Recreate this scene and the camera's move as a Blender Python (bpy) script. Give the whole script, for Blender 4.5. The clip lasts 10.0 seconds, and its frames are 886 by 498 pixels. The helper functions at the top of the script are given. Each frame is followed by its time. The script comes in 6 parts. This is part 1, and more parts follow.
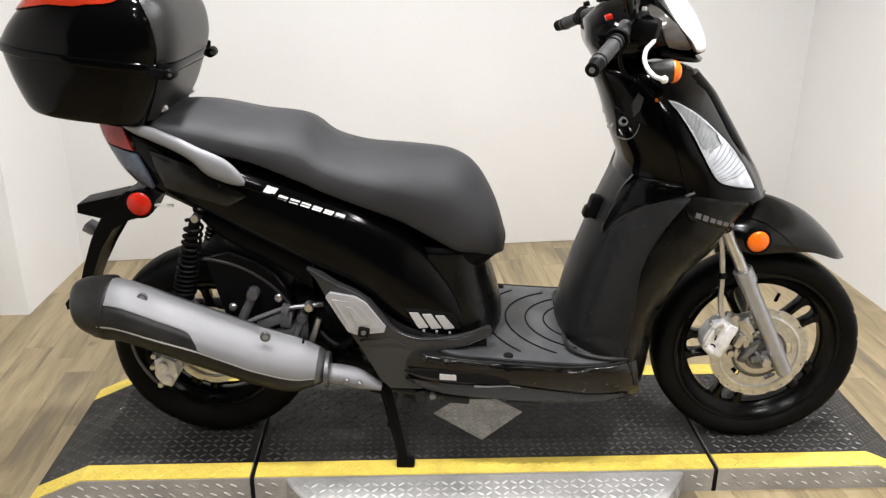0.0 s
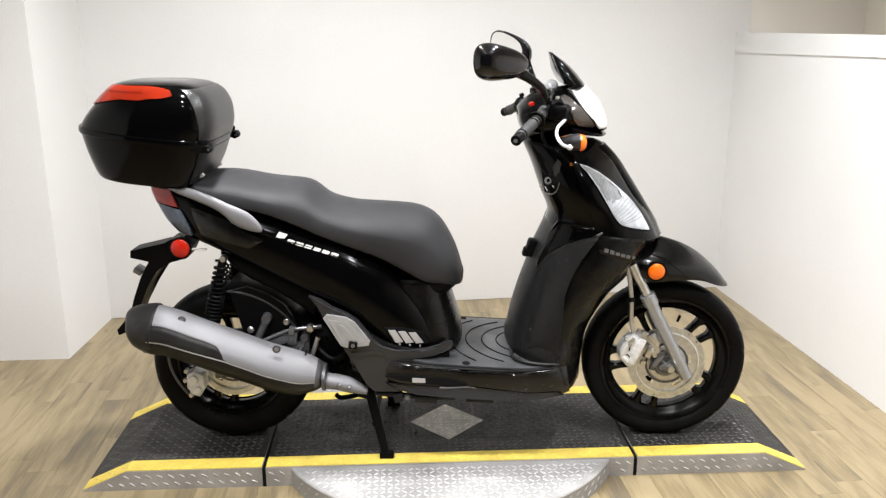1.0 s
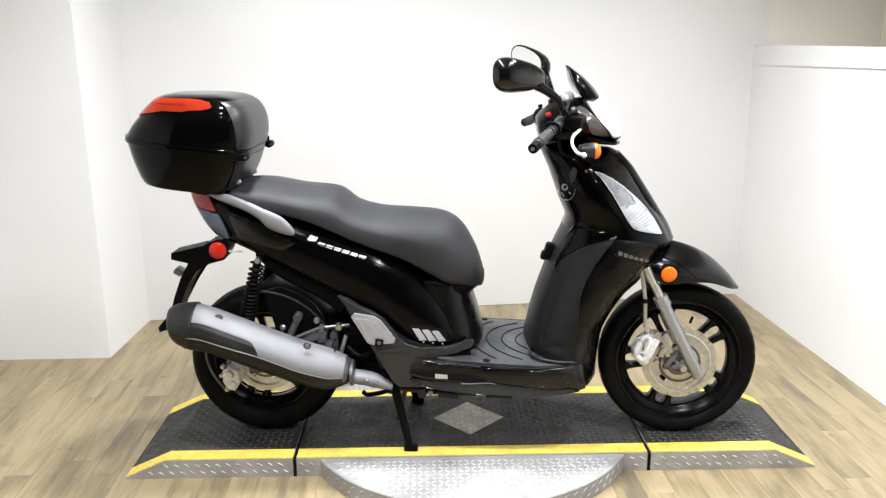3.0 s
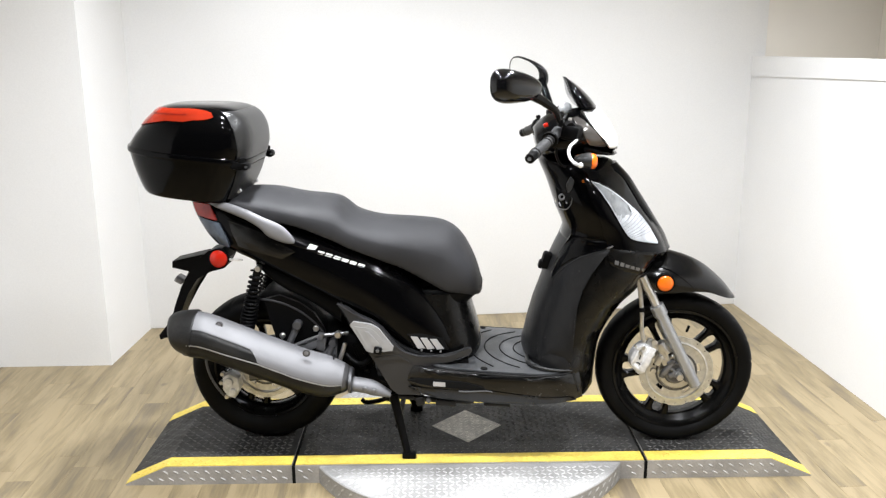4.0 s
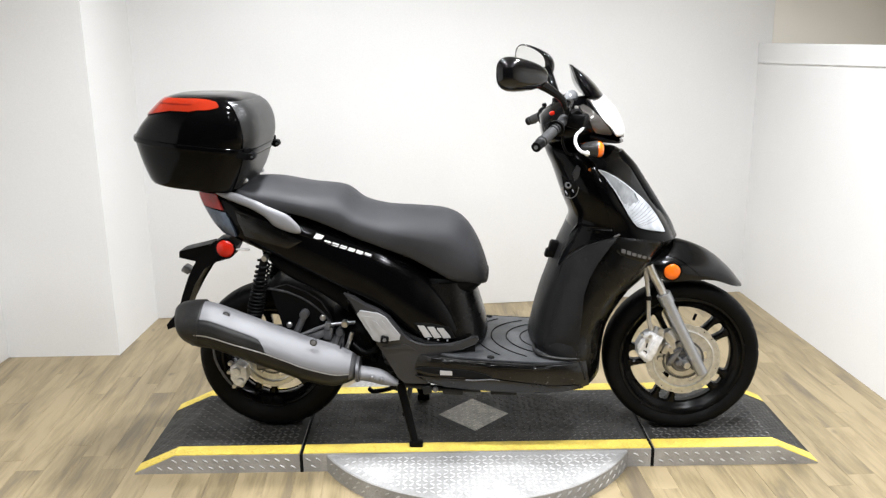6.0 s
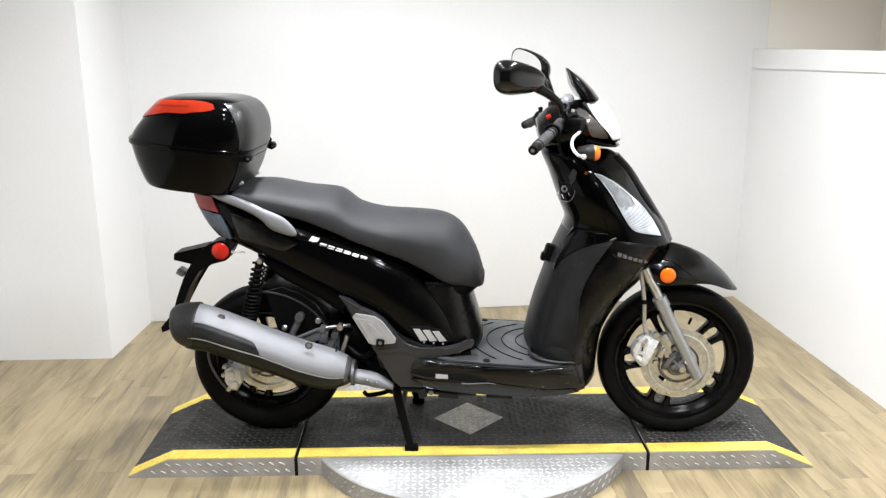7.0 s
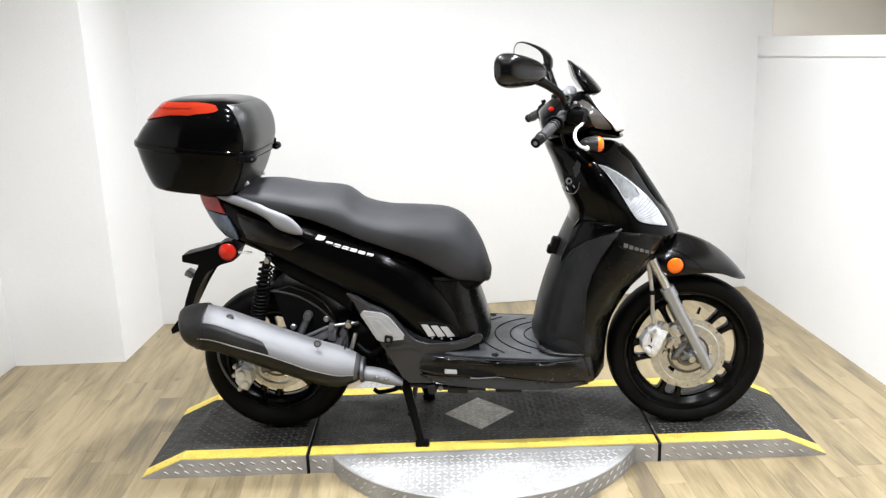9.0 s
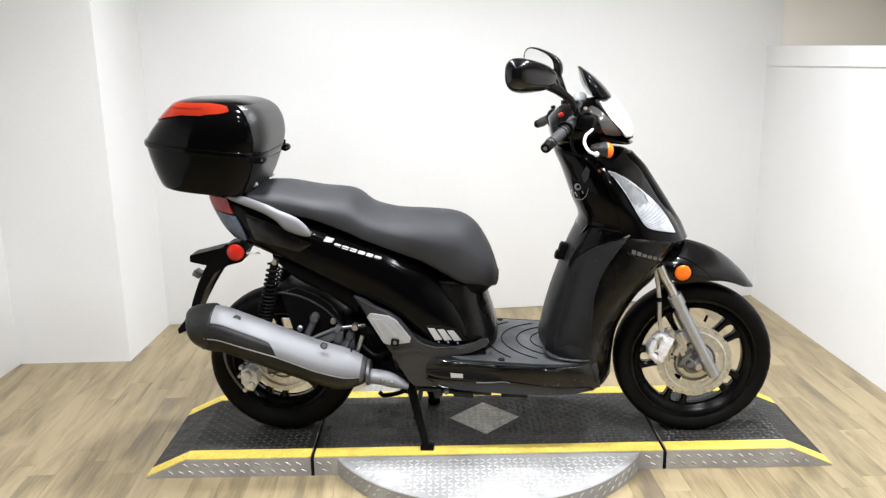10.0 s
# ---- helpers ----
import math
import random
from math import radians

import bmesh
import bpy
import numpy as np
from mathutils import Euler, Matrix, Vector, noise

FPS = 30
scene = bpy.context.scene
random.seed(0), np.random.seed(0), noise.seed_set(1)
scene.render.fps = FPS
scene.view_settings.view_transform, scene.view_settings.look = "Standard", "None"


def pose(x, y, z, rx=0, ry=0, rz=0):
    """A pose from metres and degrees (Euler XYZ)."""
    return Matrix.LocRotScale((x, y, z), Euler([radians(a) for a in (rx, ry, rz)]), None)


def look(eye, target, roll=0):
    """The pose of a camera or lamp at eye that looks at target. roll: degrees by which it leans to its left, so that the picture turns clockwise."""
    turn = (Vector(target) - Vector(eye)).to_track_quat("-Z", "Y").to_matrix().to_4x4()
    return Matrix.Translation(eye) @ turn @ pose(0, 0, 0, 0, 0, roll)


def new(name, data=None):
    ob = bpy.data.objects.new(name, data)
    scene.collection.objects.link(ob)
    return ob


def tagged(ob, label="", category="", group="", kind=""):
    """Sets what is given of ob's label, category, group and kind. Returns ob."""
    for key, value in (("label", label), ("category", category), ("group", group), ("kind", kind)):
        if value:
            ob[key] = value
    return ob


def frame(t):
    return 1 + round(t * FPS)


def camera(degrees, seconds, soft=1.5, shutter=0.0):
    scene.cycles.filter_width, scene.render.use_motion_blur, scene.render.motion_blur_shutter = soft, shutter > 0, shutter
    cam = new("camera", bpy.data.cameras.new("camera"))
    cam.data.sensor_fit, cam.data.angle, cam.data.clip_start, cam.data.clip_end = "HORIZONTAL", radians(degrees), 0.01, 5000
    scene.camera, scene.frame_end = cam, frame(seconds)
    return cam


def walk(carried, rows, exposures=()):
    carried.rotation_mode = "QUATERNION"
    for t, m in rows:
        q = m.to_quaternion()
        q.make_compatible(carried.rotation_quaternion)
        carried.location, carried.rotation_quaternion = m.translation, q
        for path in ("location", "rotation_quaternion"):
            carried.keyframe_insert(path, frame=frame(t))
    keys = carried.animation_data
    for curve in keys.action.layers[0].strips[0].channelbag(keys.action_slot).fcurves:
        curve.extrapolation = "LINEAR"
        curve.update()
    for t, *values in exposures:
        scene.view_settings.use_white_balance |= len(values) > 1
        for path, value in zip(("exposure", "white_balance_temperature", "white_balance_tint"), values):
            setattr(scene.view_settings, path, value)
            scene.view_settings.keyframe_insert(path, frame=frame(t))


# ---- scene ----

cam = camera(55.6, 10.0, soft=1.35)
PATH = [
    (0, (-0.094, -2.092, 1.428), (-0.111, -0.228, 0.704), 0.4),
    (0.1, (-0.076, -2.173, 1.424), (-0.061, -0.286, 0.765), 0.4),
    (0.3, (-0.029, -2.315, 1.451), (-0.055, -0.409, 0.853), 0.3),
    (0.5, (-0.008, -2.46, 1.46), (-0.089, -0.551, 0.871), 0.0),
    (0.7, (0.006, -2.581, 1.455), (-0.062, -0.652, 0.935), 0.3),
    (0.8, (0.016, -2.637, 1.461), (-0.033, -0.705, 0.949), 0.0),
    (1, (-0.015, -2.736, 1.472), (-0.017, -0.804, 0.953), -0.2),
    (1.2, (0.001, -2.812, 1.485), (0.011, -0.896, 0.914), 0.2),
    (1.5, (-0.012, -2.874, 1.483), (-0.046, -0.953, 0.927), -0.3),
    (1.7, (0.005, -2.888, 1.492), (-0.050, -0.963, 0.957), 0.2),
    (2, (0.004, -2.884, 1.485), (-0.055, -0.956, 0.957), 0.5),
    (2.5, (0.001, -2.882, 1.48), (-0.063, -0.949, 0.968), -0.5),
    (4, (0.021, -2.914, 1.485), (-0.053, -0.971, 1.016), -0.4),
    (4.5, (0.025, -2.924, 1.484), (-0.054, -0.981, 1.015), -0.5),
    (5, (0.027, -2.925, 1.489), (-0.069, -0.985, 1.01), -0.4),
    (5.5, (0.023, -2.918, 1.488), (-0.073, -0.982, 0.992), -0.7),
    (7, (0.004, -2.912, 1.477), (-0.064, -0.973, 0.995), -0.4),
    (7.5, (0.002, -2.917, 1.48), (-0.081, -0.976, 1.002), -0.8),
    (8, (0.019, -2.909, 1.473), (-0.072, -0.973, 0.979), -1.8),
    (8.5, (0.028, -2.913, 1.469), (-0.069, -0.975, 0.983), -2.1),
    (9, (0.028, -2.916, 1.467), (-0.071, -0.979, 0.982), -2.0),
    (9.5, (0.02, -2.919, 1.463), (-0.09, -0.978, 0.991), -1.7),
    (10, (0.013, -2.92, 1.462), (-0.094, -0.98, 0.99), -1.2),
]
walk(cam, [(t, look(eye, target, roll)) for t, eye, target, roll in PATH], [(0, -0.45, 6850, 12.5), (0.5, -0.42, 6800, 12), (1.0, -0.36, 6780, 12), (2.0, -0.23, 6560, 10.6), (2.5, -0.18, 6540, 10.6), (4.0, -0.18, 6540, 10.6), (4.5, -0.22, 6540, 10.6), (5.0, -0.28, 6550, 10.8), (5.5, -0.32, 6550, 10.9), (7.0, -0.22, 6480, 10.2), (9.0, -0.18, 6470, 10.2), (10, -0.26, 6490, 10.6)])


# ---- light ----
def area_lamp(name, eye, target, sx, sy, watts, colour):
    data = bpy.data.lights.new(name, "AREA")
    data.shape, data.size, data.size_y, data.energy, data.color = "RECTANGLE", sx, sy, watts, colour
    ob = new(name, data)
    ob.matrix_world = look(eye, target)
    return ob


world = bpy.data.worlds.new("world")
scene.world = world
world.use_nodes = True
world.node_tree.nodes["Background"].inputs[0].default_value = (0.9, 0.92, 1.0, 1)
world.node_tree.nodes["Background"].inputs[1].default_value = 0.05

CEILING = 2.9
LAMP = (0.95, 0.985, 1.03)
for lx in (-0.65, 0.95):
    for ly, watts in ((-3.3, 26), (-2.1, 36), (-0.9, 48), (0.2, 52)):
        area_lamp("ceiling_lamp", (lx, ly, CEILING - 0.02), (lx, ly, 0), 0.16, 0.16, watts, LAMP).data.spread = radians(134)


# ---- materials ----
def material(name, colour, rough=0.5, metal=0.0, coat=0.0, grain=0.0, grain_scale=400.0, bump=0.0, mottle=0.0, mottle_scale=6.0,
             rough_var=0.0, spec=0.5, transmission=0.0, dust=0.0, specks=0.0):
    """Principled surface with fine grain, broad mottling, bump and uneven gloss, all in object space."""
    m = bpy.data.materials.new(name)
    m.use_nodes = True
    nt = m.node_tree
    p = nt.nodes["Principled BSDF"]
    p.inputs["Base Color"].default_value = (*colour, 1)
    p.inputs["Roughness"].default_value = rough
    p.inputs["Metallic"].default_value = metal
    p.inputs["Coat Weight"].default_value = coat
    p.inputs["Coat Roughness"].default_value = 0.04
    p.inputs["Specular IOR Level"].default_value = spec
    p.inputs["Transmission Weight"].default_value = transmission
    tex = nt.nodes.new("ShaderNodeTexCoord")
    col = None
    if mottle or grain or dust or specks:
        rgb = nt.nodes.new("ShaderNodeRGB")
        rgb.outputs[0].default_value = (*colour, 1)
        col = rgb.outputs[0]

        def layer(scale, amount, detail, source):
            n = nt.nodes.new("ShaderNodeTexNoise")
            n.inputs["Scale"].default_value, n.inputs["Detail"].default_value = scale, detail
            nt.links.new(tex.outputs["Object"], n.inputs["Vector"])
            r = nt.nodes.new("ShaderNodeMapRange")
            r.inputs["From Min"].default_value, r.inputs["From Max"].default_value = 0.3, 0.7
            r.inputs["To Min"].default_value, r.inputs["To Max"].default_value = 1 - amount, 1 + amount
            nt.links.new(n.outputs["Fac"], r.inputs["Value"])
            x = nt.nodes.new("ShaderNodeVectorMath")
            x.operation = "SCALE"
            nt.links.new(source, x.inputs[0])
            nt.links.new(r.outputs[0], x.inputs["Scale"])
            return x.outputs[0]
        if mottle:
            col = layer(mottle_scale, mottle, 4, col)
        if grain:
            col = layer(grain_scale, grain, 2, col)
        if dust:
            n = nt.nodes.new("ShaderNodeTexNoise")
            n.inputs["Scale"].default_value, n.inputs["Detail"].default_value, n.inputs["Roughness"].default_value = 9, 8, 0.75
            nt.links.new(tex.outputs["Object"], n.inputs["Vector"])
            r = nt.nodes.new("ShaderNodeMapRange")
            r.inputs["From Min"].default_value, r.inputs["From Max"].default_value = 0.45, 0.75
            r.inputs["To Max"].default_value = dust
            nt.links.new(n.outputs["Fac"], r.inputs["Value"])
            mix = nt.nodes.new("ShaderNodeMix")
            mix.data_type = "RGBA"
            nt.links.new(r.outputs[0], mix.inputs["Factor"])
            nt.links.new(col, mix.inputs["A"])
            mix.inputs["B"].default_value = (0.30, 0.28, 0.25, 1)
            col = mix.outputs["Result"]
        if specks:
            n = nt.nodes.new("ShaderNodeTexNoise")
            n.inputs["Scale"].default_value, n.inputs["Detail"].default_value, n.inputs["Distortion"].default_value = 95, 3, 1.5
            nt.links.new(tex.outputs["Object"], n.inputs["Vector"])
            r = nt.nodes.new("ShaderNodeMapRange")
            r.inputs["From Min"].default_value, r.inputs["From Max"].default_value = 0.70, 0.76
            r.inputs["To Max"].default_value = specks
            nt.links.new(n.outputs["Fac"], r.inputs["Value"])
            mix = nt.nodes.new("ShaderNodeMix")
            mix.data_type = "RGBA"
            nt.links.new(r.outputs[0], mix.inputs["Factor"])
            nt.links.new(col, mix.inputs["A"])
            mix.inputs["B"].default_value = (0.42, 0.41, 0.39, 1)
            col = mix.outputs["Result"]
        nt.links.new(col, p.inputs["Base Color"])
    if rough_var:
        n = nt.nodes.new("ShaderNodeTexNoise")
        n.inputs["Scale"].default_value, n.inputs["Detail"].default_value = 14, 6
        nt.links.new(tex.outputs["Object"], n.inputs["Vector"])
        r = nt.nodes.new("ShaderNodeMapRange")
        r.inputs["From Min"].default_value, r.inputs["From Max"].default_value = 0.35, 0.7
        r.inputs["To Min"].default_value, r.inputs["To Max"].default_value = rough, min(1, rough + rough_var)
        nt.links.new(n.outputs["Fac"], r.inputs["Value"])
        nt.links.new(r.outputs[0], p.inputs["Roughness"])
    if bump:
        n = nt.nodes.new("ShaderNodeTexNoise")
        n.inputs["Scale"].default_value, n.inputs["Detail"].default_value = grain_scale, 3
        nt.links.new(tex.outputs["Object"], n.inputs["Vector"])
        b = nt.nodes.new("ShaderNodeBump")
        b.inputs["Strength"].default_value, b.inputs["Distance"].default_value = bump, 0.001
        nt.links.new(n.outputs["Fac"], b.inputs["Height"])
        nt.links.new(b.outputs[0], p.inputs["Normal"])
    return m


GLOSS = material("gloss_black_paint", (0.0012, 0.0012, 0.0014), 0.07, rough_var=0.05, spec=0.14)
MATTE = material("matte_black_plastic", (0.0018, 0.0018, 0.0020), 0.38, grain=0.25, grain_scale=900, bump=0.25, rough_var=0.15, dust=0.005, spec=0.07)
SEAT = material("seat_vinyl", (0.0250, 0.0250, 0.0270), 0.46, grain=0.2, grain_scale=700, bump=0.5, mottle=0.15, rough_var=0.12, spec=0.20)
GRIP = material("ribbed_grip_rubber", (0.020, 0.020, 0.021), 0.5, grain=0.35, grain_scale=500, bump=0.6, mottle=0.25, mottle_scale=30, rough_var=0.2)
GREY = material("dark_grey_plastic", (0.0165, 0.0165, 0.0178), 0.36, grain=0.15, grain_scale=900, bump=0.15, mottle=0.15, rough_var=0.12)
SCRATCHED = material("scratched_gloss_black", (0.0026, 0.0026, 0.0027), 0.12, rough_var=0.16, spec=0.42, mottle=0.2, dust=0.02, specks=0.3)
SHELLBLACK = material("polished_black_shell", (0.003, 0.003, 0.0034), 0.10, rough_var=0.03, spec=0.5)
SATIN = material("satin_black_panel", (0.0028, 0.0027, 0.0026), 0.22, mottle=0.15, rough_var=0.12, spec=0.26)
SCUFF = material("scuffed_grey_plastic", (0.0082, 0.0081, 0.0080), 0.42, grain=0.5, grain_scale=260, bump=0.2, mottle=0.2, mottle_scale=14, dust=0.05, spec=0.3)
FENDER = material("worn_gloss_black", (0.0028, 0.0028, 0.003), 0.11, mottle=0.2, rough_var=0.10, spec=0.34)
PAD = material("satin_case_panel", (0.019, 0.019, 0.019), 0.32, grain=0.2, grain_scale=900, bump=0.3, mottle=0.12, spec=0.35)
BROWN = material("gloss_with_brown_reflection", (0.085, 0.078, 0.072), 0.16, metal=0.35, mottle=0.15, spec=0.5)
SATINSILVER = material("bright_silver_paint", (0.46, 0.46, 0.47), 0.38, metal=0.35, mottle=0.06, grain=0.06, grain_scale=900)
WHITEMETAL = material("clean_cast_alloy", (0.66, 0.66, 0.66), 0.32, metal=0.3, mottle=0.18, mottle_scale=60, rough_var=0.15)
FORK = material("satin_fork_alloy", (0.33, 0.335, 0.345), 0.30, metal=0.65, mottle=0.08, mottle_scale=20, rough_var=0.1)
SIDE = material("painted_plate_side", (0.31, 0.297, 0.280), 0.46, metal=0.25, grain=0.08, grain_scale=150, mottle=0.2, mottle_scale=8, rough_var=0.2)
BARS = material("bright_tread_bars", (0.44, 0.437, 0.43), 0.48, metal=0.5, mottle=0.25, mottle_scale=9, rough_var=0.2)
WINE = material("deep_red_plastic", (0.12, 0.006, 0.003), 0.2, mottle=0.2, spec=0.4)
INLAY = material("brushed_inlay", (0.56, 0.535, 0.48), 0.5, metal=0.05, grain=0.22, grain_scale=160, mottle=0.25, mottle_scale=24, rough_var=0.2)
INLAYBAR = material("rubbed_inlay_bars", (0.86, 0.83, 0.76), 0.42, metal=0.15, mottle=0.2, mottle_scale=24)
DARKSTEEL = material("dark_satin_steel", (0.013, 0.0128, 0.0126), 0.36, metal=0.4, mottle=0.3, mottle_scale=9, rough_var=0.2, spec=0.3)
SILVER = material("silver_paint", (0.175, 0.175, 0.183), 0.46, metal=0.25, grain=0.06, grain_scale=1500, mottle=0.05, rough_var=0.12)
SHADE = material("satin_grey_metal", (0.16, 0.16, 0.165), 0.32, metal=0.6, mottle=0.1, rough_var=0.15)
GUNMETAL = material("gunmetal", (0.10, 0.10, 0.105), 0.30, metal=0.7, mottle=0.15, rough_var=0.2)
STEEL = material("bare_steel", (0.55, 0.54, 0.52), 0.28, metal=1.0, mottle=0.12, mottle_scale=40, rough_var=0.2)
PEGGREY = material("satin_silver_plastic", (0.34, 0.34, 0.345), 0.42, metal=0.3, mottle=0.1, mottle_scale=20, rough_var=0.15)
DISC = material("brake_disc_steel", (0.56, 0.555, 0.535), 0.30, metal=0.9, mottle=0.15, mottle_scale=60, rough_var=0.2)
ALLOY = material("cast_alloy", (0.74, 0.74, 0.74), 0.35, metal=0.6, mottle=0.2, mottle_scale=50, rough_var=0.2)
RUBBER = material("tyre_rubber", (0.0024, 0.0024, 0.0025), 0.52, grain=0.2, bump=0.2, mottle=0.2, dust=0.008, spec=0.08)
RIM = material("black_rim_enamel", (0.002, 0.002, 0.002), 0.20, rough_var=0.1, spec=0.16)
AMBER = material("amber_plastic", (0.88, 0.155, 0.006), 0.22, mottle=0.14, mottle_scale=40, spec=0.5)
DIMAMBER = material("dim_amber_plastic", (0.34, 0.085, 0.006), 0.25, mottle=0.14, mottle_scale=40)
DARKRED = material("dark_red_plastic", (0.215, 0.014, 0.004), 0.16, mottle=0.25, mottle_scale=12, spec=0.4)
RED = material("red_plastic", (0.42, 0.014, 0.006), 0.20, mottle=0.12, mottle_scale=30, spec=0.4)
TAILRED = material("tail_lamp_plastic", (0.25, 0.010, 0.006), 0.14, mottle=0.35, mottle_scale=22, spec=0.5)
SMOKE = material("blue_grey_lens", (0.075, 0.095, 0.13), 0.16, metal=0.3, mottle=0.2, mottle_scale=60)
WHITE = material("white_decal", (0.85, 0.85, 0.85), 0.4)
MIRROR = material("mirror_glass", (0.85, 0.86, 0.86), 0.02, metal=1.0)
WALL = material("white_wall_paint", (0.745, 0.742, 0.736), 0.6, grain=0.02, grain_scale=150, bump=0.15, mottle=0.02, mottle_scale=2)
YELLOW = material("yellow_floor_paint", (0.60, 0.455, 0.075), 0.5, grain=0.08, grain_scale=120, mottle=0.14, mottle_scale=12, rough_var=0.15, dust=0.08)
DECK = material("dark_deck_paint", (0.0150, 0.0147, 0.0142), 0.45, grain=0.2, grain_scale=200, mottle=0.3, mottle_scale=5, rough_var=0.2, dust=0.08, spec=0.28)
PLATE = material("aluminium_plate", (0.30, 0.296, 0.288), 0.54, metal=0.35, grain=0.10, grain_scale=150, mottle=0.25, mottle_scale=7, rough_var=0.2)
HEADLAMP = material("headlamp_lens", (0.40, 0.42, 0.45), 0.14, metal=0.35, mottle=0.30, mottle_scale=14, grain=0.06, grain_scale=120, coat=0.6)
LENSGREY = material("grey_lamp_lens", (0.20, 0.21, 0.22), 0.16, metal=0.35, mottle=0.30, mottle_scale=18, coat=0.5)
WHITELENS = material("clear_lens_with_white_reflection", (0.82, 0.83, 0.84), 0.12, metal=0.1, coat=0.5)
WORN = material("worn_deck_bars", (0.070, 0.068, 0.064), 0.38, metal=0.45, grain=0.3, grain_scale=120, mottle=0.4, mottle_scale=7, rough_var=0.2)
MAT = material("ribbed_rubber_mat", (0.047, 0.049, 0.052), 0.40, grain=0.25, grain_scale=500, bump=0.35, mottle=0.3, mottle_scale=9, rough_var=0.15, dust=0.06, spec=0.45)
WING = material("scuffed_black_plastic", (0.0066, 0.0066, 0.0069), 0.34, grain=0.25, grain_scale=700, bump=0.25, mottle=0.15, mottle_scale=10, rough_var=0.14, dust=0.016, spec=0.20, specks=0.2)
CLEAR = material("instrument_glass", (0.40, 0.41, 0.42), 0.10, metal=0.3, mottle=0.25, mottle_scale=25)
# also paints the dark of slots and recesses that have no depth
GAP = material("black_gaps_and_caps", (0.004, 0.004, 0.004), 0.7, spec=0.1)


# ---- mesh helpers ----
def part(name, bm, mat, parent=None, label="", sharp=35):
    """Links a bmesh as one mesh object under a thing or a part."""
    bmesh.ops.recalc_face_normals(bm, faces=bm.faces[:])
    limit = radians(sharp)
    for f in bm.faces:
        f.smooth = True
    for e in bm.edges:
        e.smooth = len(e.link_faces) == 2 and e.calc_face_angle(0) < limit
    me = bpy.data.meshes.new(name)
    bm.to_mesh(me)
    bm.free()
    me.materials.append(mat)
    ob = new(name, me)
    ob.parent = parent
    if label:
        ob["label"] = label
    return ob


def spline(rows, sub, closed=False):
    """Catmull-Rom through rows of numbers, sub steps a span."""
    a = np.array(rows, float)
    n = len(a)
    out = []
    for i in range(n if closed else n - 1):
        if closed:
            p0, p1, p2, p3 = (a[(i + k) % n] for k in (-1, 0, 1, 2))
        else:
            p1, p2 = a[i], a[i + 1]
            p0 = a[i - 1] if i else 2 * p1 - p2
            p3 = a[i + 2] if i + 2 < n else 2 * p2 - p1
        for k in range(sub):
            t = k / sub
            out.append(0.5 * (2 * p1 + (p2 - p0) * t + (2 * p0 - 5 * p1 + 4 * p2 - p3) * t * t + (3 * p1 - p0 - 3 * p2 + p3) * t ** 3))
    if not closed:
        out.append(a[-1])
    return np.array(out)


def skin(bm, rings, cap=True, closed=True):
    """Joins rings of equally many points."""
    vs = [[bm.verts.new(p) for p in r] for r in rings]
    n = len(vs[0])
    for a, b in zip(vs, vs[1:]):
        for i in range(n if closed else n - 1):
            j = (i + 1) % n
            bm.faces.new((a[i], a[j], b[j], b[i]))
    if cap:
        bm.faces.new(vs[0])
        bm.faces.new(vs[-1][::-1])
    return vs


def half_widths(wt, wm, wb, rt, rb):
    """Side profile of a section, from its top (0) to its bottom (1): (share, half width)."""
    s = []
    if rt > 0:
        s += [rt * (1 - math.cos(k / 6 * math.pi / 2)) for k in range(6)]
    else:
        s += [0.0] * 1 + [1e-4 * k for k in range(1, 6)]
    s += [rt + (1 - rb - rt) * k / 8 for k in range(9)]
    if rb > 0:
        s += [1 - rb * (1 - math.sin(k / 6 * math.pi / 2)) for k in range(1, 7)]
    else:
        s += [1 - 1e-4 * (5 - k) for k in range(6)]
    out = []
    for v in s:
        v = min(1.0, max(0.0, v))
        w = wt * (1 - v) * (1 - 2 * v) + wm * 4 * v * (1 - v) + wb * v * (2 * v - 1)
        if rt > 0 and v < rt:
            w *= math.sqrt(max(0, 1 - (1 - v / rt) ** 2))
        if rb > 0 and v > 1 - rb:
            w *= math.sqrt(max(0, 1 - (1 - (1 - v) / rb) ** 2))
        out.append((v, max(w, 0.0006)))
    return out


def loft(stations, sub=5, yc=0.0):
    """A body through stations (top x, top z, bottom x, bottom z, half widths top, middle, bottom, rounding at top, at bottom)."""
    bm = bmesh.new()
    rings = []
    for tx, tz, bx, bz, wt, wm, wb, rt, rb in spline(stations, sub):
        prof = half_widths(max(wt, 0.001), max(wm, 0.001), max(wb, 0.001), max(rt, 0), max(rb, 0))
        side = [(tx + (bx - tx) * s, w, tz + (bz - tz) * s) for s, w in prof]
        rings.append([(x, yc - w, z) for x, w, z in side] + [(x, yc + w, z) for x, w, z in reversed(side)])
    skin(bm, rings)
    return bm


def tube(points, r, seg=10, sub=6, r_end=None, bm=None):
    """A bent round bar."""
    bm = bm or bmesh.new()
    p = [Vector(v) for v in (spline(points, sub) if len(points) > 2 else points)]
    rings, ref = [], None
    for i, v in enumerate(p):
        d = (p[min(i + 1, len(p) - 1)] - p[max(i - 1, 0)]).normalized()
        if ref is None:
            ref = d.orthogonal().normalized()
        ref = (ref - d * ref.dot(d)).normalized()
        up = d.cross(ref)
        rr = r if r_end is None else r + (r_end - r) * i / (len(p) - 1)
        rings.append([v + (ref * math.cos(a) + up * math.sin(a)) * rr for a in (2 * math.pi * k / seg for k in range(seg))])
    skin(bm, rings)
    return bm


